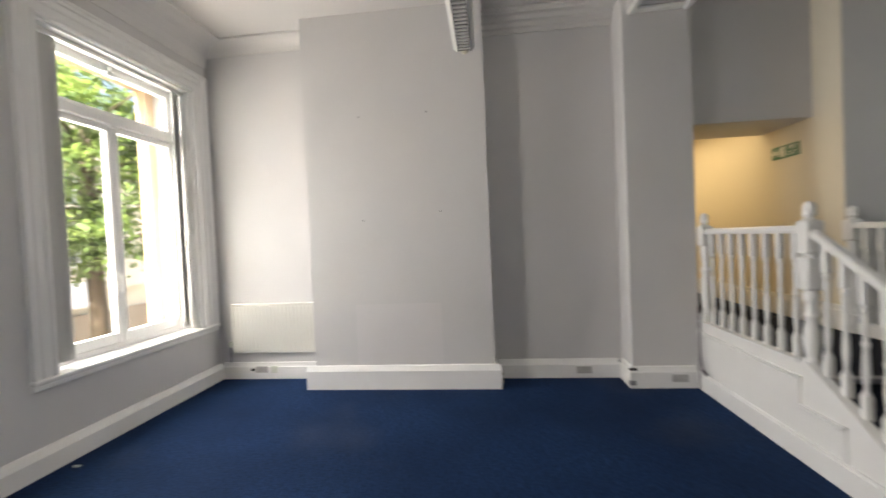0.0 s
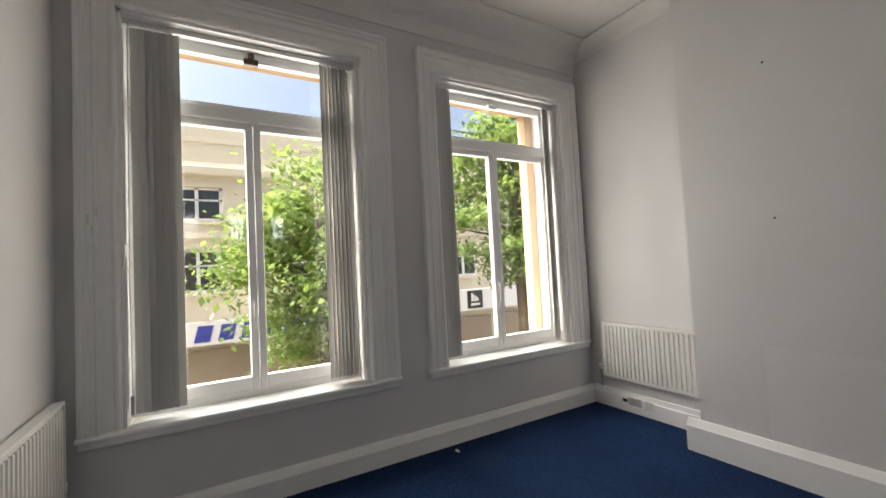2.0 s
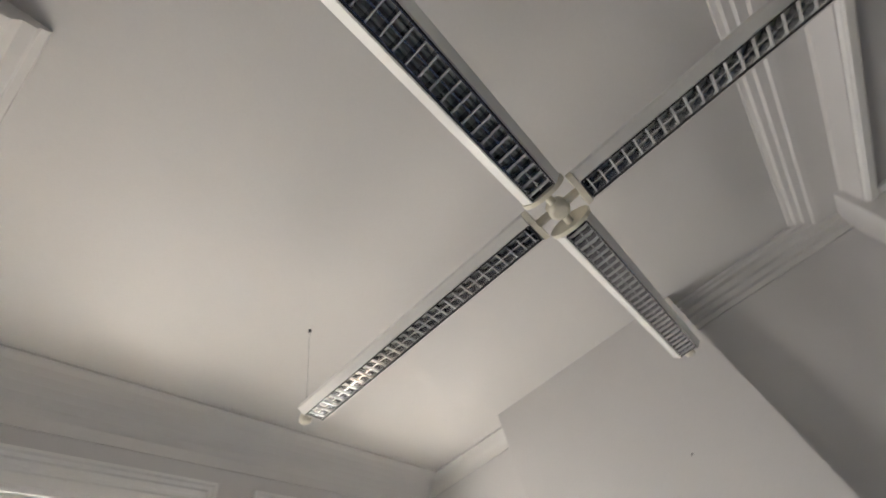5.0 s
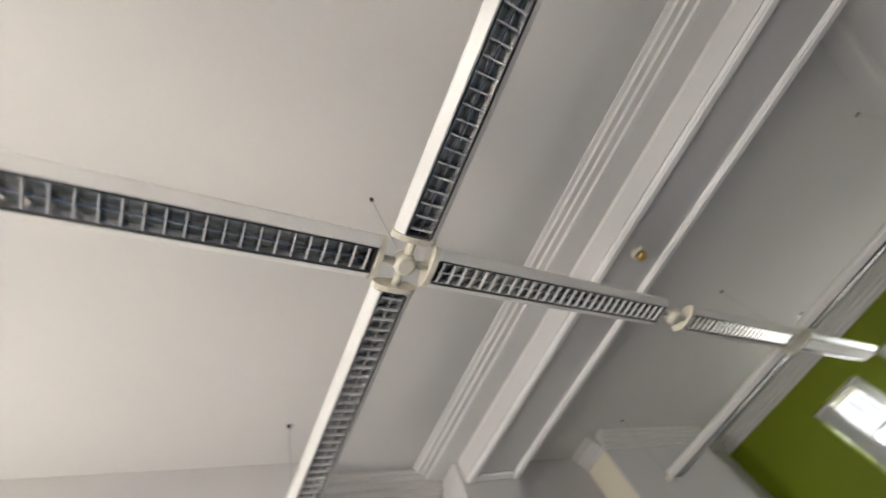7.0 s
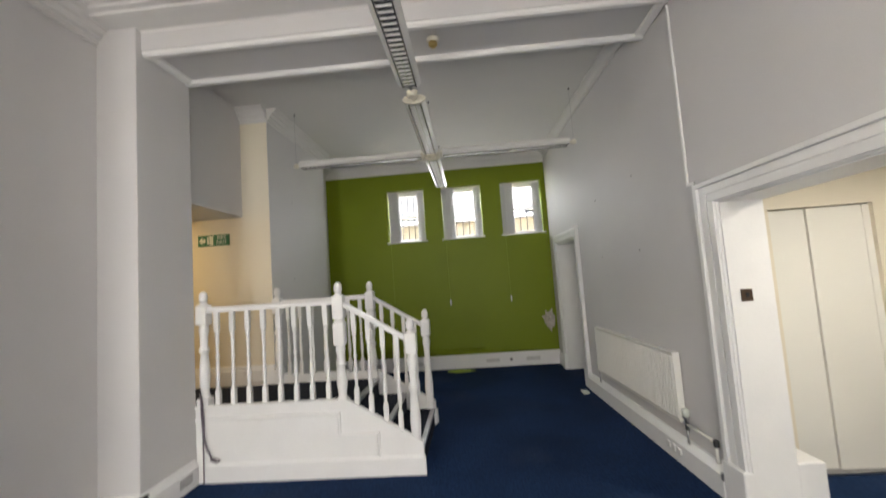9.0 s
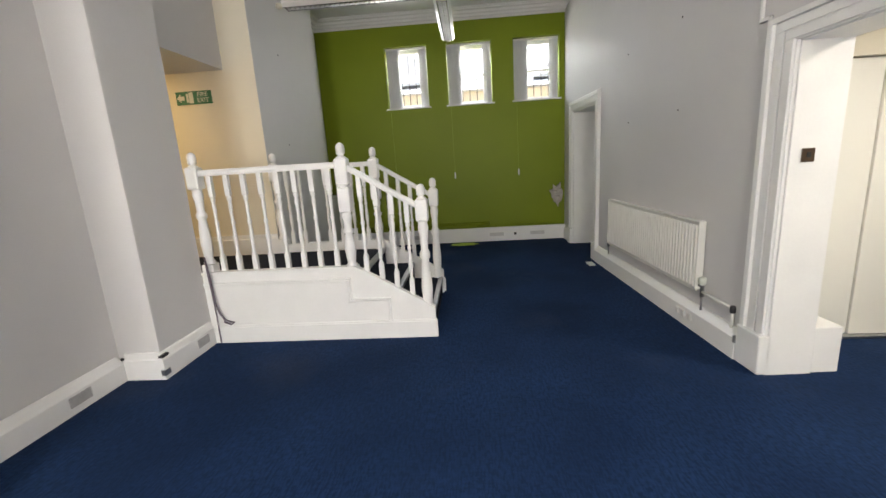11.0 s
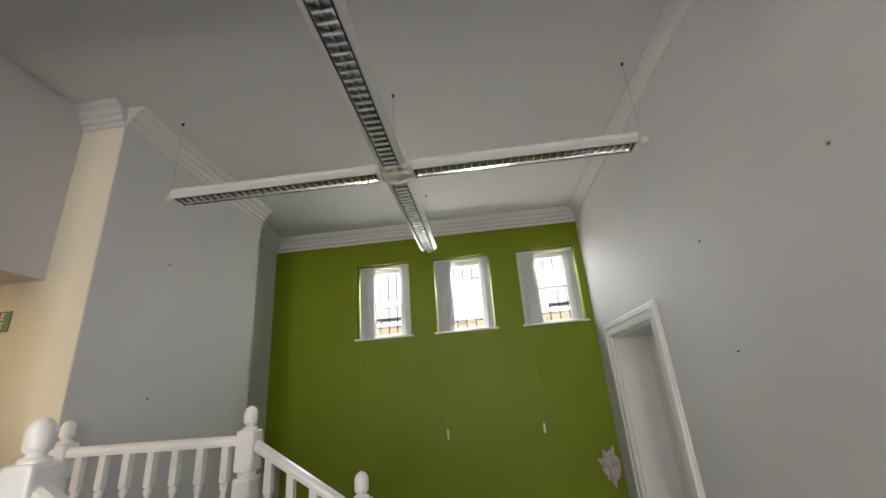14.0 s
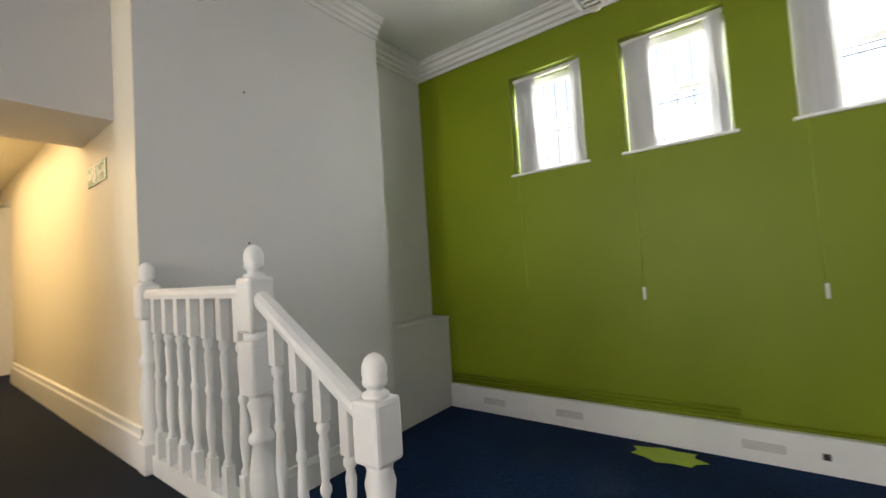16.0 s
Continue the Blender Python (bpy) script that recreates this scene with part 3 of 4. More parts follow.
radiator(0.18, 1.13, 0.30, 0.845, NY, -1, "white ribbed panel radiator in the alcove")
skewed(radiator(4.89, 6.72, 0.325, 0.865, SY, 1, "long white ribbed panel radiator on the wall"))
radiator(0.13, 1.6, 0.33, 0.88, SY, 1, "white ribbed panel radiator on the wall")


# ---- suspended luminaire ----
LZ0 = 3.075
lum = thing("suspended_luminaire", 4.6, 2.84, LZ0, "white cross-shaped suspended fluorescent luminaire with aluminium louvres, unlit", "light")


@functools.lru_cache(None)
def blade_mesh(axis):
    """A louvre blade across the trough: brightened silver edge below, dim mirror wedge above."""
    b = Build()
    b.prism([(-0.0022, 0.001), (0.0022, 0.001), (0.0034, 0.012), (-0.0034, 0.012)], -0.046, 0.046, axis)
    b.prism([(-0.0036, 0.012), (0.0036, 0.012), (0.011, 0.034), (-0.011, 0.034)], -0.046, 0.046, axis)
    bmesh.ops.recalc_face_normals(b.bm, faces=b.bm.faces[:])
    # bright reflections of the lower edge put into a paler metal, wedge darker
    for f in b.bm.faces:
        f.material_index = 0 if f.calc_center_median().z < 0.012 else 1
    mesh = bpy.data.meshes.new("louvre_blade")
    b.bm.to_mesh(mesh)
    b.bm.free()
    mesh.materials.append(FIN)
    mesh.materials.append(MIRROR)
    return mesh


def arm(ax, ay, bx, by):
    """One trough from a to b, with its louvre."""
    along_x = abs(bx - ax) > abs(by - ay)
    axis = "x" if along_x else "y"
    a, c = sorted((ax, bx)) if along_x else sorted((ay, by))
    mid = ay if along_x else ax
    hw, lw = 0.092, 0.05
    out = [(-lw, 0.0), (-lw - 0.012, 0.0), (-hw, 0.028), (-hw + 0.004, 0.05), (-hw + 0.03, 0.075), (hw - 0.03, 0.075), (hw - 0.004, 0.05), (hw, 0.028), (lw + 0.012, 0.0), (lw, 0.0), (lw, 0.055), (-lw, 0.055)]
    Build().prism([(mid + u, LZ0 + v) for u, v in out], a, c, axis).done("body", LAMPWHITE, lum)
    b = Build()
    for s in (-1, 1):
        p = [(s * (lw - 0.001), 0.001), (s * (lw - 0.004), 0.001), (s * (lw - 0.022), 0.05), (s * (lw - 0.001), 0.05)]
        b.prism([(mid + u, LZ0 + v) for u, v in p], a + 0.012, c - 0.012, axis)
    p = [(-0.003, 0.006), (0.003, 0.006), (0.008, 0.034), (-0.008, 0.034)]
    b.prism([(mid + u, LZ0 + v) for u, v in p], a + 0.012, c - 0.012, axis)
    b.done("reflector", CHROME, lum, "bright aluminium reflector")
    b = Build()
    for s in (-1, 1):
        p = [(s * (lw + 0.0055), -0.003), (s * (lw - 0.001), -0.003), (s * (lw - 0.001), 0.002), (s * (lw + 0.0055), 0.002)]
        b.prism([(mid + u, LZ0 + v) for u, v in p], a + 0.004, c - 0.004, axis)
    b.done("rim", DARK, lum, "dark louvre rim")
    n = int((c - a - 0.08) / 0.052)
    other = "y" if along_x else "x"
    data = blade_mesh(other)
    for k in range(n + 1):
        s0 = a + 0.03 + (c - a - 0.06) * k / n
        ob = new("louvre_blade", data)
        ob.matrix_basis = pose(s0, mid, LZ0) if along_x else pose(mid, s0, LZ0)
        ob.parent = lum
        ob.matrix_parent_inverse = lum.matrix_basis.inverted()
    for off in (-0.022, 0.022):
        b = Build()
        if along_x:
            b.tube([(a + 0.05, mid + off, LZ0 + 0.044), (c - 0.05, mid + off, LZ0 + 0.044)], 0.0078, 8)
        else:
            b.tube([(mid + off, a + 0.05, LZ0 + 0.044), (mid + off, c - 0.05, LZ0 + 0.044)], 0.0078, 8)
        b.done("tube", SIGNWHITE, lum, "unlit white fluorescent tube")
    for lo, hi in ((a + 0.004, a + 0.012), (c - 0.012, c - 0.004)):
        b = Build()
        if along_x:
            b.box(lo, hi, mid - lw, mid + lw, LZ0 + 0.004, LZ0 + 0.05)
        else:
            b.box(mid - lw, mid + lw, lo, hi, LZ0 + 0.004, LZ0 + 0.05)
        b.done("end_plate", DARK, lum)


def node(x, y, arms):
    b = Build()
    b.lathe([(0.03, LZ0 - 0.004), (0.045, LZ0 + 0.002), (0.045, LZ0 + 0.05), (0.02, LZ0 + 0.06)], x, y, 16)
    for dx, dy in arms:
        b.tube([(x, y, LZ0 + 0.03), (x + dx * 0.13, y + dy * 0.13, LZ0 + 0.03)], 0.018, 10)
        # flared collar, a thick lens-shaped plate across the trough's end
        cx, cy = x + dx * 0.115, y + dy * 0.115
        ring = []
        for k in range(16):
            t = 2 * math.pi * k / 16
            ring.append((0.098 * math.cos(t), 0.034 + 0.05 * math.sin(t) * (0.75 if math.sin(t) > 0 else 0.8)))
        if dx:
            b.prism([(cy + u, LZ0 + v) for u, v in ring], cx - 0.012, cx + 0.012, "x")
        else:
            b.prism([(cx + u, LZ0 + v) for u, v in ring], cy - 0.012, cy + 0.012, "y")
    b.done("connector", CREAM, lum, "cream plastic connector")


def end_cap(x, y, dx, dy):
    b = Build()
    b.tube([(x, y, LZ0 + 0.035), (x + dx * 0.05, y + dy * 0.05, LZ0 + 0.035)], 0.012, 8)
    b.lathe([(0.015, LZ0 + 0.008), (0.03, LZ0 + 0.016), (0.034, LZ0 + 0.035), (0.03, LZ0 + 0.055), (0.012, LZ0 + 0.064)], x + dx * 0.065, y + dy * 0.065, 14)
    b.done("end_cap", CREAM, lum, "cream plastic end cap")
    hang(x + dx * 0.065, y + dy * 0.065)


def hang(x, y):
    b = Build()
    b.tube([(x, y, LZ0 + 0.06), (x, y, H - 0.02)], 0.0016, 5)
    b.done("cable", STEEL, lum, "thin steel suspension cable")
    Build().lathe([(0.009, H - 0.022), (0.011, H - 0.002)], x, y, 8).done("hook", DARK, lum)


def cross(cx, cy):
    node(cx, cy, ((1, 0), (-1, 0), (0, 1), (0, -1)))
    hang(cx, cy)
    arm(cx, cy + 0.13, cx, cy + 1.62)
    arm(cx, cy - 0.13, cx, cy - 1.62)
    end_cap(cx, cy + 1.62, 0, 1)
    end_cap(cx, cy - 1.62, 0, -1)


C1, C2 = (2.92, 2.84), (6.34, 2.835)
cross(*C1)
arm(C1[0] - 0.13, 2.84, C1[0] - 1.62, 2.84)
end_cap(C1[0] - 1.62, 2.84, -1, 0)
arm(C1[0] + 0.13, 2.84, 4.58, 2.84)
Build().tube([(4.58, 2.84, LZ0 + 0.035), (4.7, 2.84, LZ0 + 0.025)], 0.016, 10).done("coupling", STEEL, lum)
# the far cross hangs a little lower
LZ0 = 3.052
node(4.70, 2.84, ((1, 0),))
cross(*C2)
arm(4.83, 2.84, C2[0] - 0.13, 2.84)
arm(C2[0] + 0.13, 2.84, C2[0] + 1.62, 2.84)
end_cap(C2[0] + 1.62, 2.84, 1, 0)

# fire detector on the beam
det = thing("smoke_detector", 4.66, 2.64, BZ, "cream and brass smoke detector under the beam", "detector")
Build().lathe([(0.05, BZ - 0.001), (0.05, BZ - 0.025), (0.042, BZ - 0.035)], 4.66, 2.64, 18).done("base", CREAM, det)
Build().lathe([(0.036, BZ - 0.034), (0.036, BZ - 0.06), (0.02, BZ - 0.075), (0.008, BZ - 0.078)], 4.66, 2.64, 18).done("head", BRASS, det, "brass coloured sensor head")

# ---- staircase with landing ----
SX0, SX1 = 4.955, 6.16
st = thing("staircase", 5.5, 3.6, 0, "white painted landing with three carpeted steps and turned balustrade", "staircase")
Y = (2.985, 3.285, 3.585)
b = Build()
b.box(SX0 + 0.02, SX1 - 0.02, Y[2], NY + 0.01, 0.0, LZ)
b.box(SX0 + 0.02, SX1 - 0.02, Y[1], Y[2], 0.0, LZ * 2 / 3)
b.box(SX0 + 0.02, SX1 - 0.02, Y[0], Y[1], 0.0, LZ / 3)
b.done("steps", DARKCARPET, st, "dark carpeted steps")
b = Build()
for i, yy in enumerate(Y):
    z = LZ * (i + 1) / 3
    b.box(SX0 + 0.06, SX1 - 0.06, yy - 0.012, yy + 0.035, z - 0.03, z + 0.006, 0.005)
b.done("nosing", STEEL, st, "grey metal stair nosing")


def stringer(x0, x1, proud):
    """Side cladding: base board, stepped panel and sloped string."""
    b = Build()
    END = BY - 0.003 if proud < 0 else GBY - 0.003
    b.prism([(Y[0] - 0.02, 0.0), (END, 0.0), (END, LZ + 0.095), (Y[2] + 0.02, LZ + 0.095), (Y[0] - 0.02, 0.25)], x0, x1, "x")
    s = proud
    f = x0 if s < 0 else x1

    def slab(depth, ya, yb, za, zb):
        lo, hi = sorted((f - s * 0.01, f + s * depth))
        b.box(lo, hi, ya, yb, za, zb, 0.003)
    slab(0.026, Y[0] - 0.035, END, 0.0, 0.14)
    slab(0.016, Y[0] - 0.03, END, 0.139, 0.152)
    slab(0.014, Y[2] + 0.08, END, LZ + 0.075, LZ + 0.097)
    # double bead that steps down along the flight
    for o, d in ((0.0, 0.016), (0.022, 0.01)):
        slab(d, 3.645 + o, END, 0.514 - o, 0.53 - o)
        slab(d, 3.645 + o, 3.661 + o, 0.336 - o, 0.53 - o)
        slab(d, 3.318 + o, 3.661 + o, 0.336 - o, 0.352 - o)
        slab(d, 3.318 + o, 3.334 + o, 0.145, 0.352 - o)
    b.done("string", GLOSS, st, "white gloss painted stair string")


stringer(SX0, SX0 + 0.06, -1)
stringer(SX1 - 0.06, SX1, 1)


def newel(x, y, z0, top, double):
    b = Build()
    h = 0.05
    b.lathe([(0.034, top - 0.125), (0.04, top - 0.117), (0.036, top - 0.108), (0.024, top - 0.104), (0.024, top - 0.095), (0.033, top - 0.088), (0.036, top - 0.076), (0.033, top - 0.07), (0.036, top - 0.055), (0.035, top - 0.035), (0.028, top - 0.016), (0.016, top - 0.005), (0.004, top)], x, y, 18)
    z = top - 0.12
    blocks = [(z - 0.2, z)] + ([(z - 0.425, z - 0.225)] if double else [])
    if not double:
        blocks = [(z - 0.175, z)]
    for a, c in blocks:
        b.box(x - h, x + h, y - h, y + h, a, c, 0.012)
    if double:
        b.lathe([(0.046, z - 0.23), (0.046, z - 0.195)], x, y, 14)
    zt = blocks[-1][0]
    zb = z0 + (0.22 if double else 0.16)
    L = zt - zb
    prof = [(0.04, zb - 0.005), (0.047, zb + 0.02 * L), (0.033, zb + 0.06 * L), (0.036, zb + 0.1 * L), (0.047, zb + 0.3 * L), (0.04, zb + 0.46 * L), (0.03, zb + 0.6 * L), (0.044, zb + 0.63 * L), (0.044, zb + 0.67 * L), (0.03, zb + 0.71 * L), (0.034, zb + 0.84 * L), (0.044, zb + 0.93 * L), (0.036, zb + 0.97 * L), (0.042, zt + 0.004)]
    b.lathe(prof, x, y, 16)
    b.box(x - h, x + h, y - h, y + h, z0, zb, 0.01)
    b.done("newel", GLOSS, st)


def baluster(x, y, z0, z1):
    b = Build()
    h = 0.02
    L = z1 - z0
    tb, bb = min(0.17, 0.24 * L), min(0.13, 0.2 * L)
    b.box(x - h, x + h, y - h, y + h, z1 - tb, z1, 0.004)
    b.box(x - h, x + h, y - h, y + h, z0, z0 + bb, 0.004)
    a, c = z0 + bb, z1 - tb
    D = c - a
    prof = [(0.017, a - 0.003), (0.02, a + 0.02 * D), (0.011, a + 0.06 * D), (0.013, a + 0.1 * D), (0.019, a + 0.25 * D), (0.016, a + 0.4 * D), (0.012, a + 0.52 * D), (0.018, a + 0.55 * D), (0.018, a + 0.58 * D), (0.012, a + 0.61 * D), (0.014, a + 0.75 * D), (0.017, a + 0.86 * D), (0.012, a + 0.91 * D), (0.02, a + 0.94 * D), (0.02, a + 0.97 * D), (0.014, c + 0.003)]
    b.lathe(prof, x, y, 10)
    b.done("baluster", GLOSS, st)


def rail(x, ya, za, yb, zb):
    """Handrail, its top line from a to b."""
    prof = [(-0.03, -0.05), (0.03, -0.05), (0.034, -0.03), (0.03, -0.012), (0.016, 0.0), (-0.016, 0.0), (-0.03, -0.012), (-0.034, -0.03)]
    b = Build()
    lo = [b.bm.verts.new((x + u, ya, za + v)) for u, v in prof]
    hi = [b.bm.verts.new((x + u, yb, zb + v)) for u, v in prof]
    n = len(prof)
    for i in range(n):
        b.bm.faces.new((lo[i], lo[(i + 1) % n], hi[(i + 1) % n], hi[i]))
    b.bm.faces.new(lo[::-1])
    b.bm.faces.new(hi)
    b.done("handrail", GLOSS, st)


NX0, NX1 = 5.01, 6.115
NC, NB, NN = 3.635, 3.025, 4.855
for nx, back in ((NX0, NN), (NX1, 4.715)):
    newel(nx, NC, 0.40, 1.61, True)
    newel(nx, NB, 0.0 if nx == NX0 else 0.0, 1.258, False)
    newel(nx, back, LZ, 1.608, False)
    rail(nx, NC + 0.05, 1.465, back - 0.05, 1.465)
    rail(nx, NB + 0.05, 1.12, NC - 0.05, 1.435)
    n = 8 if nx == NX0 else 7
    for k in range(n):
        yy = NC + 0.05 + (back - NC - 0.1) * (k + 0.5) / n
        baluster(nx, yy, LZ + 0.09, 1.416)
    for k in range(4):
        f = (k + 0.6) / 4.2
        yy = NB + 0.05 + (NC - NB - 0.1) * f
        zt = 1.12 + (1.435 - 1.12) * f - 0.04
        baluster(nx, yy, 0.25 + 0.6 * (yy - Y[0]), zt)

# ---- east windows ----
for gy0, gy1 in G:
    root = thing("window_3", EX, (gy0 + gy1) / 2, GZ0, "small high window with white frame and iron bars", "window", "high windows in the green wall", "structure")
    b = Build()
    fx = EX + 0.2
    b.box(fx, fx + 0.06, gy0, gy0 + 0.06, GZ0, GZ1, 0.004).box(fx, fx + 0.06, gy1 - 0.06, gy1, GZ0, GZ1, 0.004)
    b.box(fx, fx + 0.06, gy0, gy1, GZ1 - 0.07, GZ1, 0.004).box(fx, fx + 0.06, gy0, gy1, GZ0, GZ0 + 0.06, 0.004)
    b.box(fx + 0.005, fx + 0.05, gy0 + 0.06, gy1 - 0.06, (GZ0 + GZ1) / 2 - 0.02, (GZ0 + GZ1) / 2 + 0.02, 0.004)
    b.done("frame", GLOSS, root)
    b = Build()
    b.box(EX - 0.02, fx, gy0 - 0.03, gy1 + 0.03, GZ0 - 0.022, GZ0 + 0.001, 0.005)
    b.done("sill", GLOSS, root)
    pane = Build().box(fx + 0.03, fx + 0.034, gy0 + 0.05, gy1 - 0.05, GZ0 + 0.05, GZ1 - 0.05).done("pane", GLASS, root)
    pane.visible_shadow = False
    b = Build()
    for k in range(5):
        yy = gy0 + 0.06 + (gy1 - gy0 - 0.12) * (k + 0.5) / 5
        b.tube([(fx + 0.1, yy, GZ0), (fx + 0.1, yy, GZ1)], 0.0075, 6)
    for zz in (GZ0 + 0.42, GZ0 + 0.47):
        b.tube([(fx + 0.105, gy0, zz), (fx + 0.105, gy1, zz)], 0.006, 6)
    b.done("bar", DARK, root, "dark iron security bars")
    rng = random.Random(int(gy0 * 100))
    bl = thing("vertical_blind", EX + 0.09, gy1 - 0.1, GZ1 - 0.03, "white fabric vertical blind drawn to one side", "blind", "small vertical blinds")
    Build().box(EX + 0.07, EX + 0.11, gy0 + 0.01, gy1 - 0.01, GZ1 - 0.035, GZ1 - 0.003, 0.004).done("head_rail", LAMPWHITE, bl)
    for k in range(11):
        if k < 7:
            yy = gy1 - 0.045 - 0.025 * k
            turn = radians(28 + rng.uniform(-8, 8))
        else:
            yy = gy0 + 0.05 + 0.02 * (k - 7)
            turn = radians(35 + rng.uniform(-6, 6))
        dx, dy = 0.042 * math.sin(turn), 0.042 * math.cos(turn)
        b = Build()
        xx = EX + 0.09
        b.prism([(xx - dx, yy - dy), (xx + dx, yy + dy), (xx + dx + 0.001, yy + dy - 0.001), (xx - dx + 0.001, yy - dy - 0.001)], GZ0 + 0.012, GZ1 - 0.035, "z")
        b.done("slat", PALEFABRIC, bl)
    # thread also added at the first window, where only a faint shadow falls
    b = Build()
    yy = gy1 - 0.04
    b.tube([(EX - 0.006, yy, GZ0), (EX - 0.006, yy - 0.01, 1.22)], 0.0018, 5)
    b.done("cord", LEAFPAPER, bl)
    if gy0 < 3:
        Build().box(EX - 0.016, EX - 0.002, yy - 0.02, yy, 1.12, 1.22, 0.003).done("cord_weight", LAMPWHITE, bl, "white cord weight")

# ---- doorway at the far end ----
def casing(root, x0, x1, top, wide, y, z0=0.0, both=True):
    b = Build()
    steps = ((0, wide, 0.02), (0.012, wide - 0.03, 0.03), (wide * 0.55, wide - 0.012, 0.042))
    for a, c, t in steps:
        if both:
            b.box(x0 - c, x0 - a, y, y + t, z0, top + a, 0.003)
        b.box(x1 + a, x1 + c, y, y + t, z0, top + a, 0.003)
        b.box(x0 - (c if both else 0), x1 + c, y, y + t, top + a, top + c, 0.004)
    b.box(x1 - 0.005, x1 + wide + 0.01, y, y + 0.055, z0, 0.24, 0.006)
    if both:
        b.box(x0 - wide - 0.01, x0 + 0.005, y, y + 0.055, z0, 0.24, 0.006)
    return b.done("architrave", GLOSS, root)


d = thing("door_1", (DX0 + DX1) / 2, 0.7, 0, "closed white painted door deep in a moulded doorway", "door", "", "structure")
casing(d, DX0, DX1, DZ, 0.145, SY)
Build().box(DX0, DX0 + 0.02, 0.6, SY, 0, DZ).box(DX1 - 0.02, DX1, 0.6, SY, 0, DZ).box(DX0, DX1, 0.6, SY, DZ - 0.02, DZ).done("lining", GLOSS, d)
b = Build()
b.box(DX0 + 0.02, DX1 - 0.02, 0.615, 0.655, 0.006, DZ - 0.02, 0.003)
for za, zc in ((0.2, 0.85), (1.0, 1.88)):
    for xa, xc in ((DX0 + 0.13, DX0 + 0.48), (DX0 + 0.58, DX1 - 0.13)):
        b.box(xa, xc, 0.65, 0.662, za, zc, 0.008)
b.done("leaf", LIFT, d)
skewed(d)
lob = thing("door_2", OX1, SY, 0, "wide white moulded opening to the lift lobby", "opening", "", "structure")
b = Build()
for a, c, t in ((0.0, 0.2, 0.02), (0.01, 0.07, 0.034), (0.085, 0.15, 0.03), (0.155, 0.195, 0.046)):
    b.box(OX1 + a, OX1 + c, SY, SY + t, 0, OZ + a * 0.75, 0.004)
    b.box(OX0, OX1 + c, SY, SY + t, OZ + a * 0.75, OZ + c * 0.75, 0.004)
b.box(OX1 - 0.008, OX1 + 0.205, SY - 0.02, SY + 0.056, 0.001, 0.26, 0.01)
b.done("architrave", GLOSS, lob)
Build().box(OX1 - 0.008, OX1, SB, SY, 0, OZ).box(OX0, OX1, SB, SY, OZ - 0.008, OZ).done("lining", GLOSS, lob)
skewed(lob)
skewed(structure(Build().box(OX1 - 0.004, LX - 0.002, SB - 0.17, SB - 0.002, 0.001, 0.3, 0.008), "plinth", GLOSS, "white painted block at the foot of the jamb", "plinth"))

# ---- lift ----
lift = thing("lift", LX + 0.06, -0.05, 0, "cream painted lift doors, closed", "lift")
Build().box(LX + 0.05, LX + 0.08, -0.045, 0.24, 0.02, 1.905, 0.003).done("door", LIFT, lift)
Build().box(LX + 0.035, LX + 0.065, -0.44, -0.05, 0.02, 1.905, 0.003).done("door", LIFT, lift)
Build().box(LX - 0.01, LX + 0.12, -0.485, 0.24, 0.001, 0.018).done("threshold", STEEL, lift, "metal lift threshold")
Build().box(LX + 0.03, LX + 0.1, -0.488, -0.44, 0.02, 1.905).done("jamb", LIFT, lift)
sw = thing("wall_switch", OX1 - 0.012, 0.892, 1.333, "small brown bronze switch plate on the jamb", "switch")
Build().box(OX1 - 0.016, OX1 - 0.008, 0.855, 0.925, 1.295, 1.37, 0.003).done("plate", BROWN, sw)
Build().box(OX1 - 0.022, OX1 - 0.016, 0.88, 0.9, 1.318, 1.348, 0.002).done("rocker", DARK, sw)
skewed(sw)
lamp("lobby_lamp", "AREA", pose(3.4, -0.3, 2.27), LOBBY, (1.0, 0.93, 0.82), 0.5, 0.5)
lamp("passage_lamp", "AREA", pose(5.4, 7.0, 2.73), PASSAGE, (1.0, 0.74, 0.4), 0.5, 2.6)

# ---- exit sign ----
es = thing("exit_sign", PX1 - 0.005, 5.34, 2.27, "green and white fire exit sign on the wall", "sign")
sx = PX1 - 0.006
Build().box(sx - 0.003, PX1 - 0.001, 5.16, 5.5, 2.215, 2.33, 0.001).done("board", SIGNGREEN, es)
b = Build()
b.prism([(5.49, 2.272), (5.455, 2.31), (5.455, 2.29), (5.42, 2.29), (5.42, 2.254), (5.455, 2.254), (5.455, 2.234)], sx - 0.0055, sx - 0.003, "x")
b.done("arrow", SIGNWHITE, es)
b = Build()
b.box(sx - 0.0055, sx - 0.003, 5.335, 5.375, 2.225, 2.32).box(sx - 0.0065, sx - 0.003, 5.38, 5.4, 2.235, 2.31)
b.done("pictogram", SIGNWHITE, es)


def lettering(text, m, size, mat, parent, name="lettering"):
    cu = bpy.data.curves.new(name, "FONT")
    cu.body, cu.size, cu.extrude, cu.align_x, cu.align_y = text, size, 0.001, "CENTER", "CENTER"
    tmp = new(name, cu)
    dg = bpy.context.evaluated_depsgraph_get()
    mesh = bpy.data.meshes.new_from_object(tmp.evaluated_get(dg))
    bpy.data.objects.remove(tmp)
    mesh.materials.clear()
    mesh.materials.append(mat)
    ob = new(name, mesh)
    ob.matrix_basis = m
    if parent:
        ob.parent = parent
        ob.matrix_parent_inverse = parent.matrix_basis.inverted()
    return ob


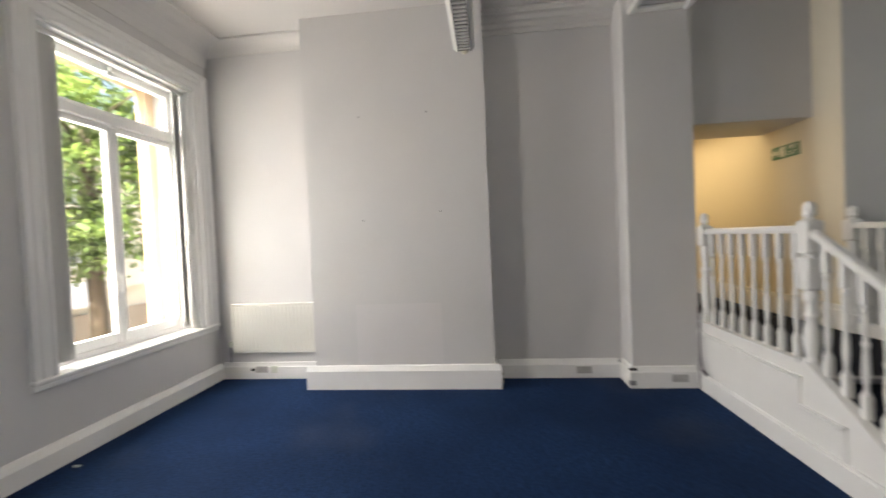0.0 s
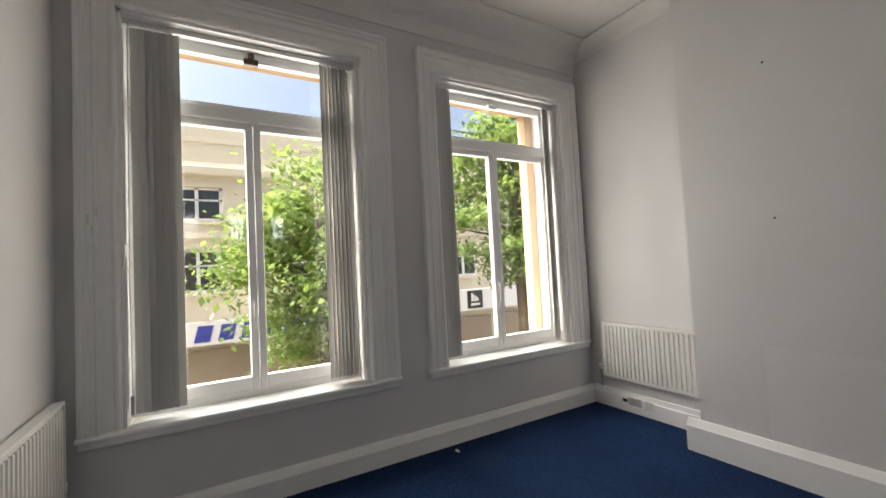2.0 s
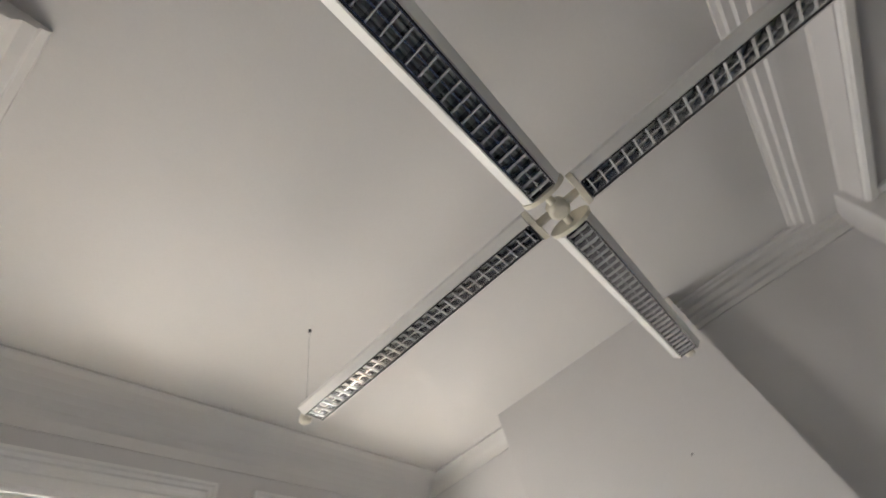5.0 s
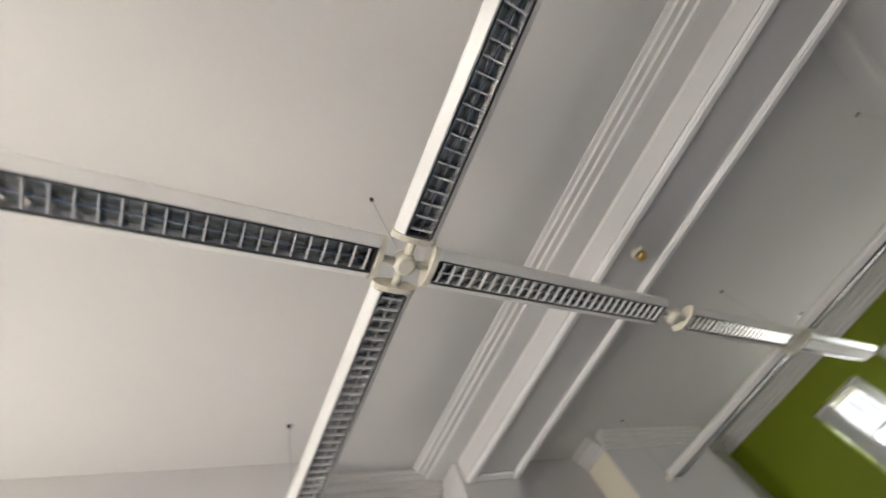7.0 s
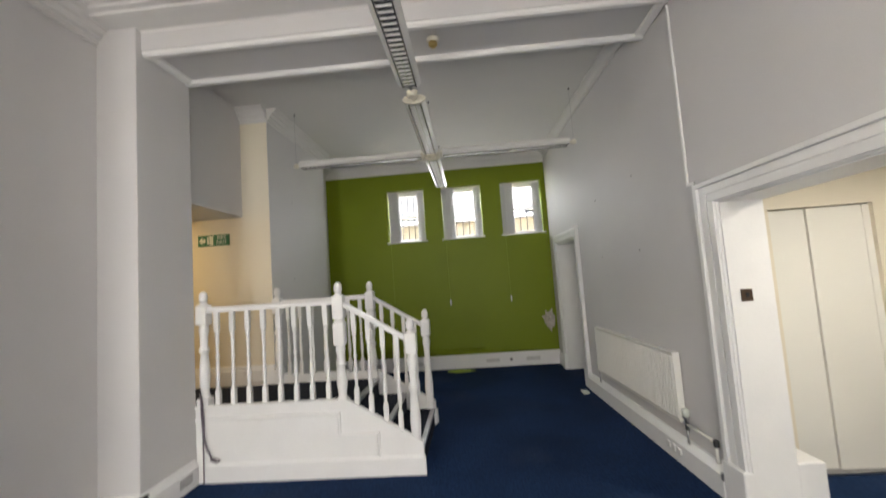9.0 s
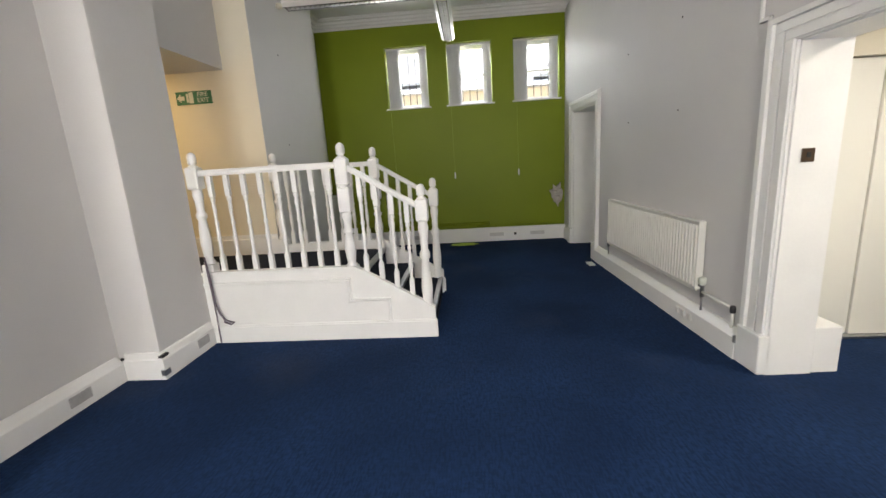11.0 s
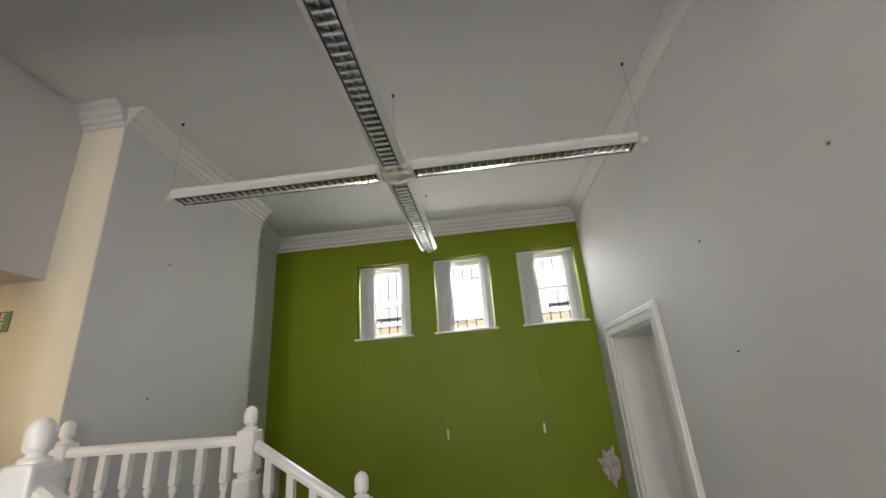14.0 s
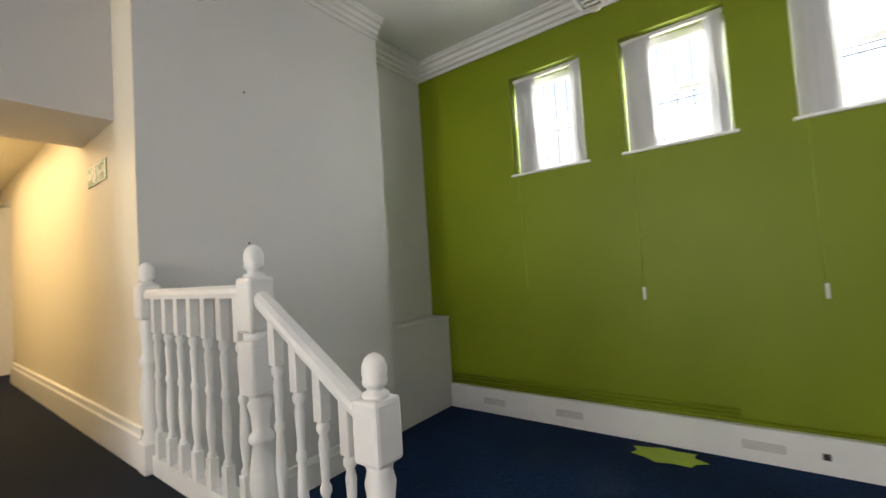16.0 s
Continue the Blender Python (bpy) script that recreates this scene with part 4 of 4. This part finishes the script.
turn = Matrix(((0, 0, -1, 0), (-1, 0, 0, 0), (0, 1, 0, 0), (0, 0, 0, 1)))
lettering("FIRE", Matrix.Translation((sx - 0.004, 5.245, 2.297)) @ turn, 0.055, SIGNWHITE, es)
lettering("EXIT", Matrix.Translation((sx - 0.004, 5.245, 2.247)) @ turn, 0.055, SIGNWHITE, es)

es.matrix_basis = pose(PX1 - 0.005, 5.455, 2.212) @ Matrix.Diagonal((1, 1.13, 1.13, 1))

# ---- small things ----
structure(Build().box(GB1 - 0.02, EX - 0.003, 4.84, 5.06, 0.0, 0.93, 0.006).box(GB1 - 0.01, EX - 0.003, 4.825, 5.06, 0.93, 0.952, 0.005), "boxing", PAINT, "white painted low boxing in the recess", "boxing")
b = Build()
for k, zz in enumerate((0.268, 0.302, 0.336)):
    b.tube([(EX - 0.018, 4.8, zz), (EX - 0.018, 1.3 if k == 0 else 2.31, zz)], 0.011, 8)
tagged(b.done("pipes", GREEN), "green painted heating pipes above the skirting", "pipe")
b = Build()
b.tube([(4.86, SY + 0.035, 0.335), (4.49, SY + 0.035, 0.335)], 0.011, 8)
b.tube([(4.49, SY + 0.035, 0.34), (4.49, SY + 0.035, 0.2)], 0.011, 8)
skewed(tagged(b.done("pipe", ENAMEL), "white painted heating pipe turning down into the skirting", "pipe"))
b = Build()
b.lathe([(0.012, 0.3), (0.018, 0.305), (0.018, 0.345), (0.012, 0.352)], 4.49, SY + 0.035, 12)
skewed(tagged(b.done("pipe_elbow", DARK), "black plastic elbow on the heating pipe", "pipe fitting"))
b = Build()
b.box(4.5, 4.52, SY, SY + 0.016, 2.1, 3.64, 0.003).box(4.43, 4.45, SY, SY + 0.016, 0.21, 2.12, 0.003).box(4.43, 4.52, SY, SY + 0.016, 2.1, 2.12, 0.003)
skewed(tagged(b.done("cable_trunking", GLOSS), "slim white cable trunking on the wall", "trunking"))
b = Build()
b.tube([(4.93, 4.845, 0.76), (4.925, 4.83, 0.66), (4.925, 4.82, 0.5), (4.92, 4.815, 0.38), (4.918, 4.79, 0.28), (4.915, 4.75, 0.215), (4.91, 4.7, 0.2), (4.91, 4.67, 0.195), (4.912, 4.7, 0.175), (4.912, 4.76, 0.2)], 0.008, 6)
b.tube([(4.938, 4.85, 0.72), (4.932, 4.84, 0.55), (4.93, 4.83, 0.4), (4.918, 4.82, 0.25), (4.915, 4.82, 0.12), (4.915, 4.82, 0.01)], 0.006, 6)
tagged(b.done("loose_cable", material("cable_sheath", (0.13, 0.10, 0.13), 0.5, vary=0.1, scale=20, fine=200, bump=0.02)), "dark loose cables hanging at the pier", "cable")


SOCKETGREY = material("grey_socket", (0.66, 0.65, 0.63), 0.4, vary=0.06, scale=20, fine=150, bump=0.03)


def plate(x0, x1, y0, y1, z0, z1, mat=SIGNWHITE, label="white double socket plate on the skirting"):
    return tagged(Build().box(x0, x1, y0, y1, z0, z1, 0.003).done("socket_plate", mat), label, "socket", "socket plates")


plate(0.42, 0.56, NY - 0.038, NY - 0.03, 0.075, 0.145, DIRT)
plate(0.6, 0.68, NY - 0.04, NY - 0.03, 0.07, 0.15)
plate(3.9, 4.05, NY - 0.068, NY - 0.06, 0.05, 0.12, DIRT)
plate(4.7, 4.84, BY - 0.048, BY - 0.04, 0.06, 0.13, DIRT)
for yy in (4.3, 3.55, 2.2, 1.5):
    plate(EX - 0.063, EX - 0.055, yy - 0.12, yy + 0.12, 0.09, 0.15, SOCKETGREY)
for xx in (4.93, 5.02, 5.1):
    skewed(plate(xx - 0.02, xx + 0.02, SY + 0.06, SY + 0.078, 0.075, 0.125, LAMPWHITE, "small white plug cover on the skirting"))
skewed(tagged(Build().box(4.405, 4.43, SY + 0.02, SY + 0.066, 0.12, 0.17, 0.005).done("corner_chip", STEEL), "bare grey metal corner where the skirting is chipped", "chipped corner", "chipped skirting corners"))

for x, y, z in ((1.82, BY, 1.695), (1.822, BY, 2.725), (2.505, BY, 2.73), (2.6, BY, 1.75), (6.71, GBY, 2.717), (6.7, GBY, 1.718), (5.41, SY + 0.002, 2.415), (5.4, SY + 0.002, 1.713), (6.38, SY + 0.002, 1.7), (6.43, SY + 0.002, 2.38)):
    hole = tagged(Build().lathe([(0.006, z - 0.006), (0.006, z + 0.006)], x, y - 0.001, 8).done("nail_hole", DARK), "small dark nail hole in plaster", "nail hole", "nail holes")
    if y < 2:
        skewed(hole)
# repaired patch on the breast
tagged(Build().box(1.70, 2.57, BY - 0.0012, BY + 0.01, 0.246, 0.85).done("repaired_patch", material("patched_plaster", (0.70, 0.68, 0.68), 0.6, vary=0.03, scale=2, fine=150, bump=0.1)), "slightly greyer repaired patch in the plaster", "patch", "", "structure")

# worn skirting corners with bare metal beads
b = Build()
for k in range(7):
    zz = 0.02 + 0.03 * k
    b.box(3.133, 3.139 + 0.008 * ((k * 5) % 3), BY - 0.05 + 0.006 * ((k * 3) % 4), BY - 0.004, zz, zz + 0.026, 0.004)
tagged(b.done("corner_chip", PAPER), "ragged bare end of the broken skirting board", "chipped corner", "chipped skirting corners")

# torn lining on the green wall and paper cut-out on the carpet
rng = random.Random(8)
b = Build()
out = []
for k in range(18):
    a = 2 * math.pi * k / 18
    r = 0.135 * rng.uniform(0.6, 1.15)
    out.append((1.165 + r * math.cos(a) * 0.85, 0.755 + 1.5 * r * math.sin(a)))
b.prism(out, EX - 0.05, EX - 0.004, "x")
b.box(EX - 0.085, EX - 0.01, 1.1, 1.19, 0.62, 0.74, 0.03).box(EX - 0.075, EX - 0.01, 1.07, 1.15, 0.76, 0.86, 0.03).box(EX - 0.07, EX - 0.01, 1.16, 1.25, 0.74, 0.83, 0.025)
tagged(b.done("torn_lining_paper", PAPER), "torn peeling lining paper on the green wall", "torn paper")
b = Build()
out = []
for k in range(14):
    a = 2 * math.pi * k / 14
    r = rng.uniform(0.85, 1.05) if k % 2 else rng.uniform(0.68, 0.95)
    out.append((8.69 + 0.14 * r * math.sin(a), 2.765 + 0.26 * r * math.cos(a)))
b.prism(out, 0.003, 0.007, "z")
tagged(b.done("paper_cutout", LEAFPAPER), "lime green paper cut-out lying on the carpet", "paper")
tagged(Build().box(6.95, 7.1, 1.08, 1.16, 0.001, 0.02, 0.004).done("scrap", SIGNWHITE), "small pale scrap on the carpet", "scrap")
tagged(Build().box(0.12, 0.17, 3.41, 3.43, 0.001, 0.012, 0.003).done("scrap", SIGNWHITE), "small pale scrap on the carpet", "scrap")

# ---- street ----
structure(Build().box(-400, WX - DEEP - 0.15, -400, 400, -3.8, -3.6), "ground", ASPHALT, "paved street", "ground")
structure(Build().box(EX + 0.35, 400, -400, 400, -3.8, -3.6), "ground_yard", ASPHALT, "paved yard", "ground")


def facade(x, y0, y1, bays, top):
    root = thing("shop_building", x, (y0 + y1) / 2, -3.6, "cream stone shop building across the street", "building")
    b = Build()
    z_rows = ((0.95, 2.6), (3.7, 5.0))
    w = (y1 - y0) / bays
    b.box(x - 8, x - 0.5, y0, y1, -3.6, top)
    for i in range(bays):
        a = y0 + i * w
        b.box(x - 0.5, x, a, a + w * 0.28, -0.2, top).box(x - 0.5, x, a + w * 0.72, a + w, -0.2, top)
        for z0, z1 in ((-0.2, 0.95), (2.6, 3.7), (5.0, top)):
            b.box(x - 0.5, x, a + w * 0.28, a + w * 0.72, z0, z1)
    for i in range(bays + 1):
        a = y0 + i * w
        b.box(x, x + 0.14, a - 0.28, a + 0.28, -0.2, 5.4, 0.02)
    b.box(x - 0.5, x + 0.35, y0, y1, 5.4, 5.75, 0.05).box(x - 0.5, x + 0.2, y0, y1, 5.75, 5.9, 0.03).box(x - 0.5, x + 0.16, y0, y1, 3.0, 3.25, 0.03)
    b.box(x - 0.5, x + 0.05, y0, y1, 6.7, 6.9, 0.03)
    b.done("wall", STONE, root)
    for i in range(bays):
        a = y0 + i * w
        for z0, z1 in z_rows:
            Build().box(x - 0.3, x - 0.26, a + w * 0.28, a + w * 0.72, z0, z1).done("pane", DARKPANE, root)
            b = Build()
            b.box(x - 0.26, x - 0.18, a + w * 0.28, a + w * 0.31, z0, z1).box(x - 0.26, x - 0.18, a + w * 0.69, a + w * 0.72, z0, z1).box(x - 0.26, x - 0.18, a + w * 0.485, a + w * 0.515, z0, z1)
            b.box(x - 0.26, x - 0.18, a + w * 0.28, a + w * 0.72, z1 - 0.1, z1).box(x - 0.26, x - 0.18, a + w * 0.28, a + w * 0.72, z0, z0 + 0.1).box(x - 0.26, x - 0.18, a + w * 0.28, a + w * 0.72, z0 + (z1 - z0) * 0.6, z0 + (z1 - z0) * 0.6 + 0.06)
            b.done("window_frame", WHITE, root)
            Build().box(x, x + 0.14, a + w * 0.25, a + w * 0.75, z0 - 0.15, z0, 0.02).done("sill", STONE, root)
    b = Build()
    for i in range(bays):
        a = y0 + i * w
        b.box(x - 0.4, x - 0.3, a + 0.3, a + w - 0.3, -3.4, -1.25)
    b.done("shop_window", SHOPFRONT, root)
    return root


facade(-15.0, -16.5, 35.5, 13, 7.6)
sg = thing("shop_sign", -14.8, 4, -0.7, "white shop fascia with large blue letter shapes", "sign")
Build().box(-14.98, -14.75, 0.3, 9.0, -1.0, -0.12, 0.02).done("board", WHITE, sg)
b = Build()
for k in range(7):
    yy = 1.6 + k * 0.78
    b.prism([(yy - 0.3, -0.87), (yy + 0.22, -0.87), (yy + 0.36, -0.27), (yy - 0.16, -0.27)], -14.751, -14.722, "x")
b.done("letter_shapes", BLUE, sg)
sg = thing("shop_sign", -14.8, 14, -0.7, "black and white shop fascia", "sign")
Build().box(-14.98, -14.75, 11.0, 18.0, -0.85, 0.25, 0.02).done("board", WHITE, sg)
b = Build()
b.box(-14.75, -14.72, 13.35, 14.3, -0.75, 0.16, 0.01)
b.done("logo_panel", DARK, sg)
b = Build()
for k in range(3):
    b.prism([(13.58 + k * 0.16, -0.38), (13.7 + k * 0.16, -0.38), (13.7 + k * 0.16, -0.22 + 0.11 * (2 - k)), (13.58 + k * 0.16, -0.18 + 0.11 * (2 - k))], -14.72, -14.70, "x")
b.box(-14.72, -14.70, 13.55, 14.1, -0.6, -0.49)
b.done("logo_bars", WHITE, sg)


def tree(x, y, crown_z, r, rz, seed, leaves, trunk_r=0.16):
    rng = random.Random(seed)
    root = thing("street_tree", x, y, -3.6, "broad-leaved street tree with bright green foliage", "tree", "street trees")
    b = Build()
    b.tube([(x, y, -3.6), (x + 0.08, y + 0.05, -1.5), (x - 0.05, y + 0.02, crown_z - 0.6), (x + 0.1, y - 0.08, crown_z + rz * 0.6)], [trunk_r * 1.25, trunk_r, trunk_r * 0.8, trunk_r * 0.25], 9)
    tips = []
    for k in range(16):
        a = 2.4 * k + rng.uniform(-0.3, 0.3)
        z0 = crown_z - rz * 0.6 + rz * 1.1 * k / 16
        reach = r * rng.uniform(0.6, 0.95)
        m1 = (x + 0.45 * reach * math.cos(a), y + 0.45 * reach * math.sin(a), z0 + 0.25)
        m2 = (x + reach * math.cos(a), y + reach * math.sin(a), z0 + rng.uniform(0.2, 0.8))
        b.tube([(x, y, z0 - 0.2), m1, m2], [trunk_r * 0.35, trunk_r * 0.2, trunk_r * 0.06], 6)
        tips += [m1, m2]
    b.done("trunk", BARK, root)
    b = Build()
    clumps = []
    for k in range(120):
        while True:
            u = Vector((rng.uniform(-1, 1), rng.uniform(-1, 1), rng.uniform(-1, 1)))
            if 0.25 < u.length < 1:
                break
        u *= 0.75 + 0.35 * noise.noise(u * 1.7 + Vector((seed, 0, 0)))
        clumps.append((x + u.x * r * 1.15, y + u.y * r * 1.15, crown_z + u.z * rz * 1.15))
    per = leaves // len(clumps)
    for c in clumps:
        spread = rng.uniform(0.22, 0.45)
        for _ in range(per):
            p = Vector(c) + Vector((rng.gauss(0, spread), rng.gauss(0, spread), rng.gauss(0, spread * 0.55)))
            s = rng.uniform(0.06, 0.12)
            d = Vector((rng.uniform(-1, 1), rng.uniform(-1, 1), rng.uniform(-0.9, 0.3))).normalized()
            side = d.cross(Vector((rng.uniform(-0.4, 0.4), rng.uniform(-0.4, 0.4), 1))).normalized()
            v = [b.bm.verts.new(p), b.bm.verts.new(p + d * s + side * s * 0.55), b.bm.verts.new(p + d * s * 2.1), b.bm.verts.new(p + d * s - side * s * 0.55)]
            b.bm.faces.new(v)
    mesh_ob = b.done("foliage", LEAF, root, "", "", "", "stuff")
    return root


tree(-8.2, 4.4, 1.9, 2.6, 3.0, 5, 19000)
tree(-6.4, 9.8, 3.6, 2.7, 3.3, 6, 15000, 0.2)

# low roofs seen through the high windows
yard = thing("yard_building", 24, 2, -3.6, "pale far building with slate roof", "building")
Build().box(16, 26, -20, 26, -3.6, 3.6).done("wall", STONE, yard)
Build().prism([(15.6, 3.6), (26.4, 3.6), (21, 6.3)], -20.3, 26.3, "y").done("roof", PALESLATE, yard)
b = Build()
for yy in (-1.5, 5.2):
    b.prism([(yy - 1.9, 3.9), (yy + 1.9, 3.9), (yy, 5.6)], 15.9, 20, "x")
b.done("gable", PALESLATE, yard)
Build().box(20.5, 21.5, 1.2, 2.3, 5.8, 7.3, 0.04).box(20.4, 21.6, 1.1, 2.4, 7.3, 7.45, 0.03).done("chimney", STONE, yard)

# broken ends and gaps of the skirting trunking
def gap(x0, x1, y0, y1, z0, z1, mat=DARK):
    return tagged(Build().box(x0, x1, y0, y1, z0, z1, 0.003).done("trunking_gap", mat), "dark open joint in the skirting trunking", "trunking joint", "trunking joints")


gap(BX0 - 0.038, BX0 + 0.03, BY - 0.043, BY - 0.01, 0.168, 0.188)
gap(BX0 - 0.0375, BX0 + 0.02, BY - 0.0425, BY - 0.01, 0.03, 0.075, STEEL)
gap(BX0 - 0.045, BX0 - 0.036, NY - 0.075, NY - 0.05, 0.16, 0.18)
gap(0.36, 0.41, BY + 0.285, BY + 0.291, 0.09, 0.12)
for yy, zz in ((1.13, 1.86), (1.17, 1.9), (1.15, 1.79)):
    tagged(Build().box(WX + 0.03, WX + 0.034, yy - 0.006, yy + 0.006, zz - 0.03, zz + 0.03, 0.001).done("paint_scratch", SIGNWHITE), "pale scratch in the window architrave paint", "scratch", "paint scratches")
tagged(Build().box(EX - 0.07, EX - 0.055, 1.86, 1.9, 0.1, 0.14, 0.003).done("cable_outlet", DARK), "small dark cable outlet in the trunking", "outlet")
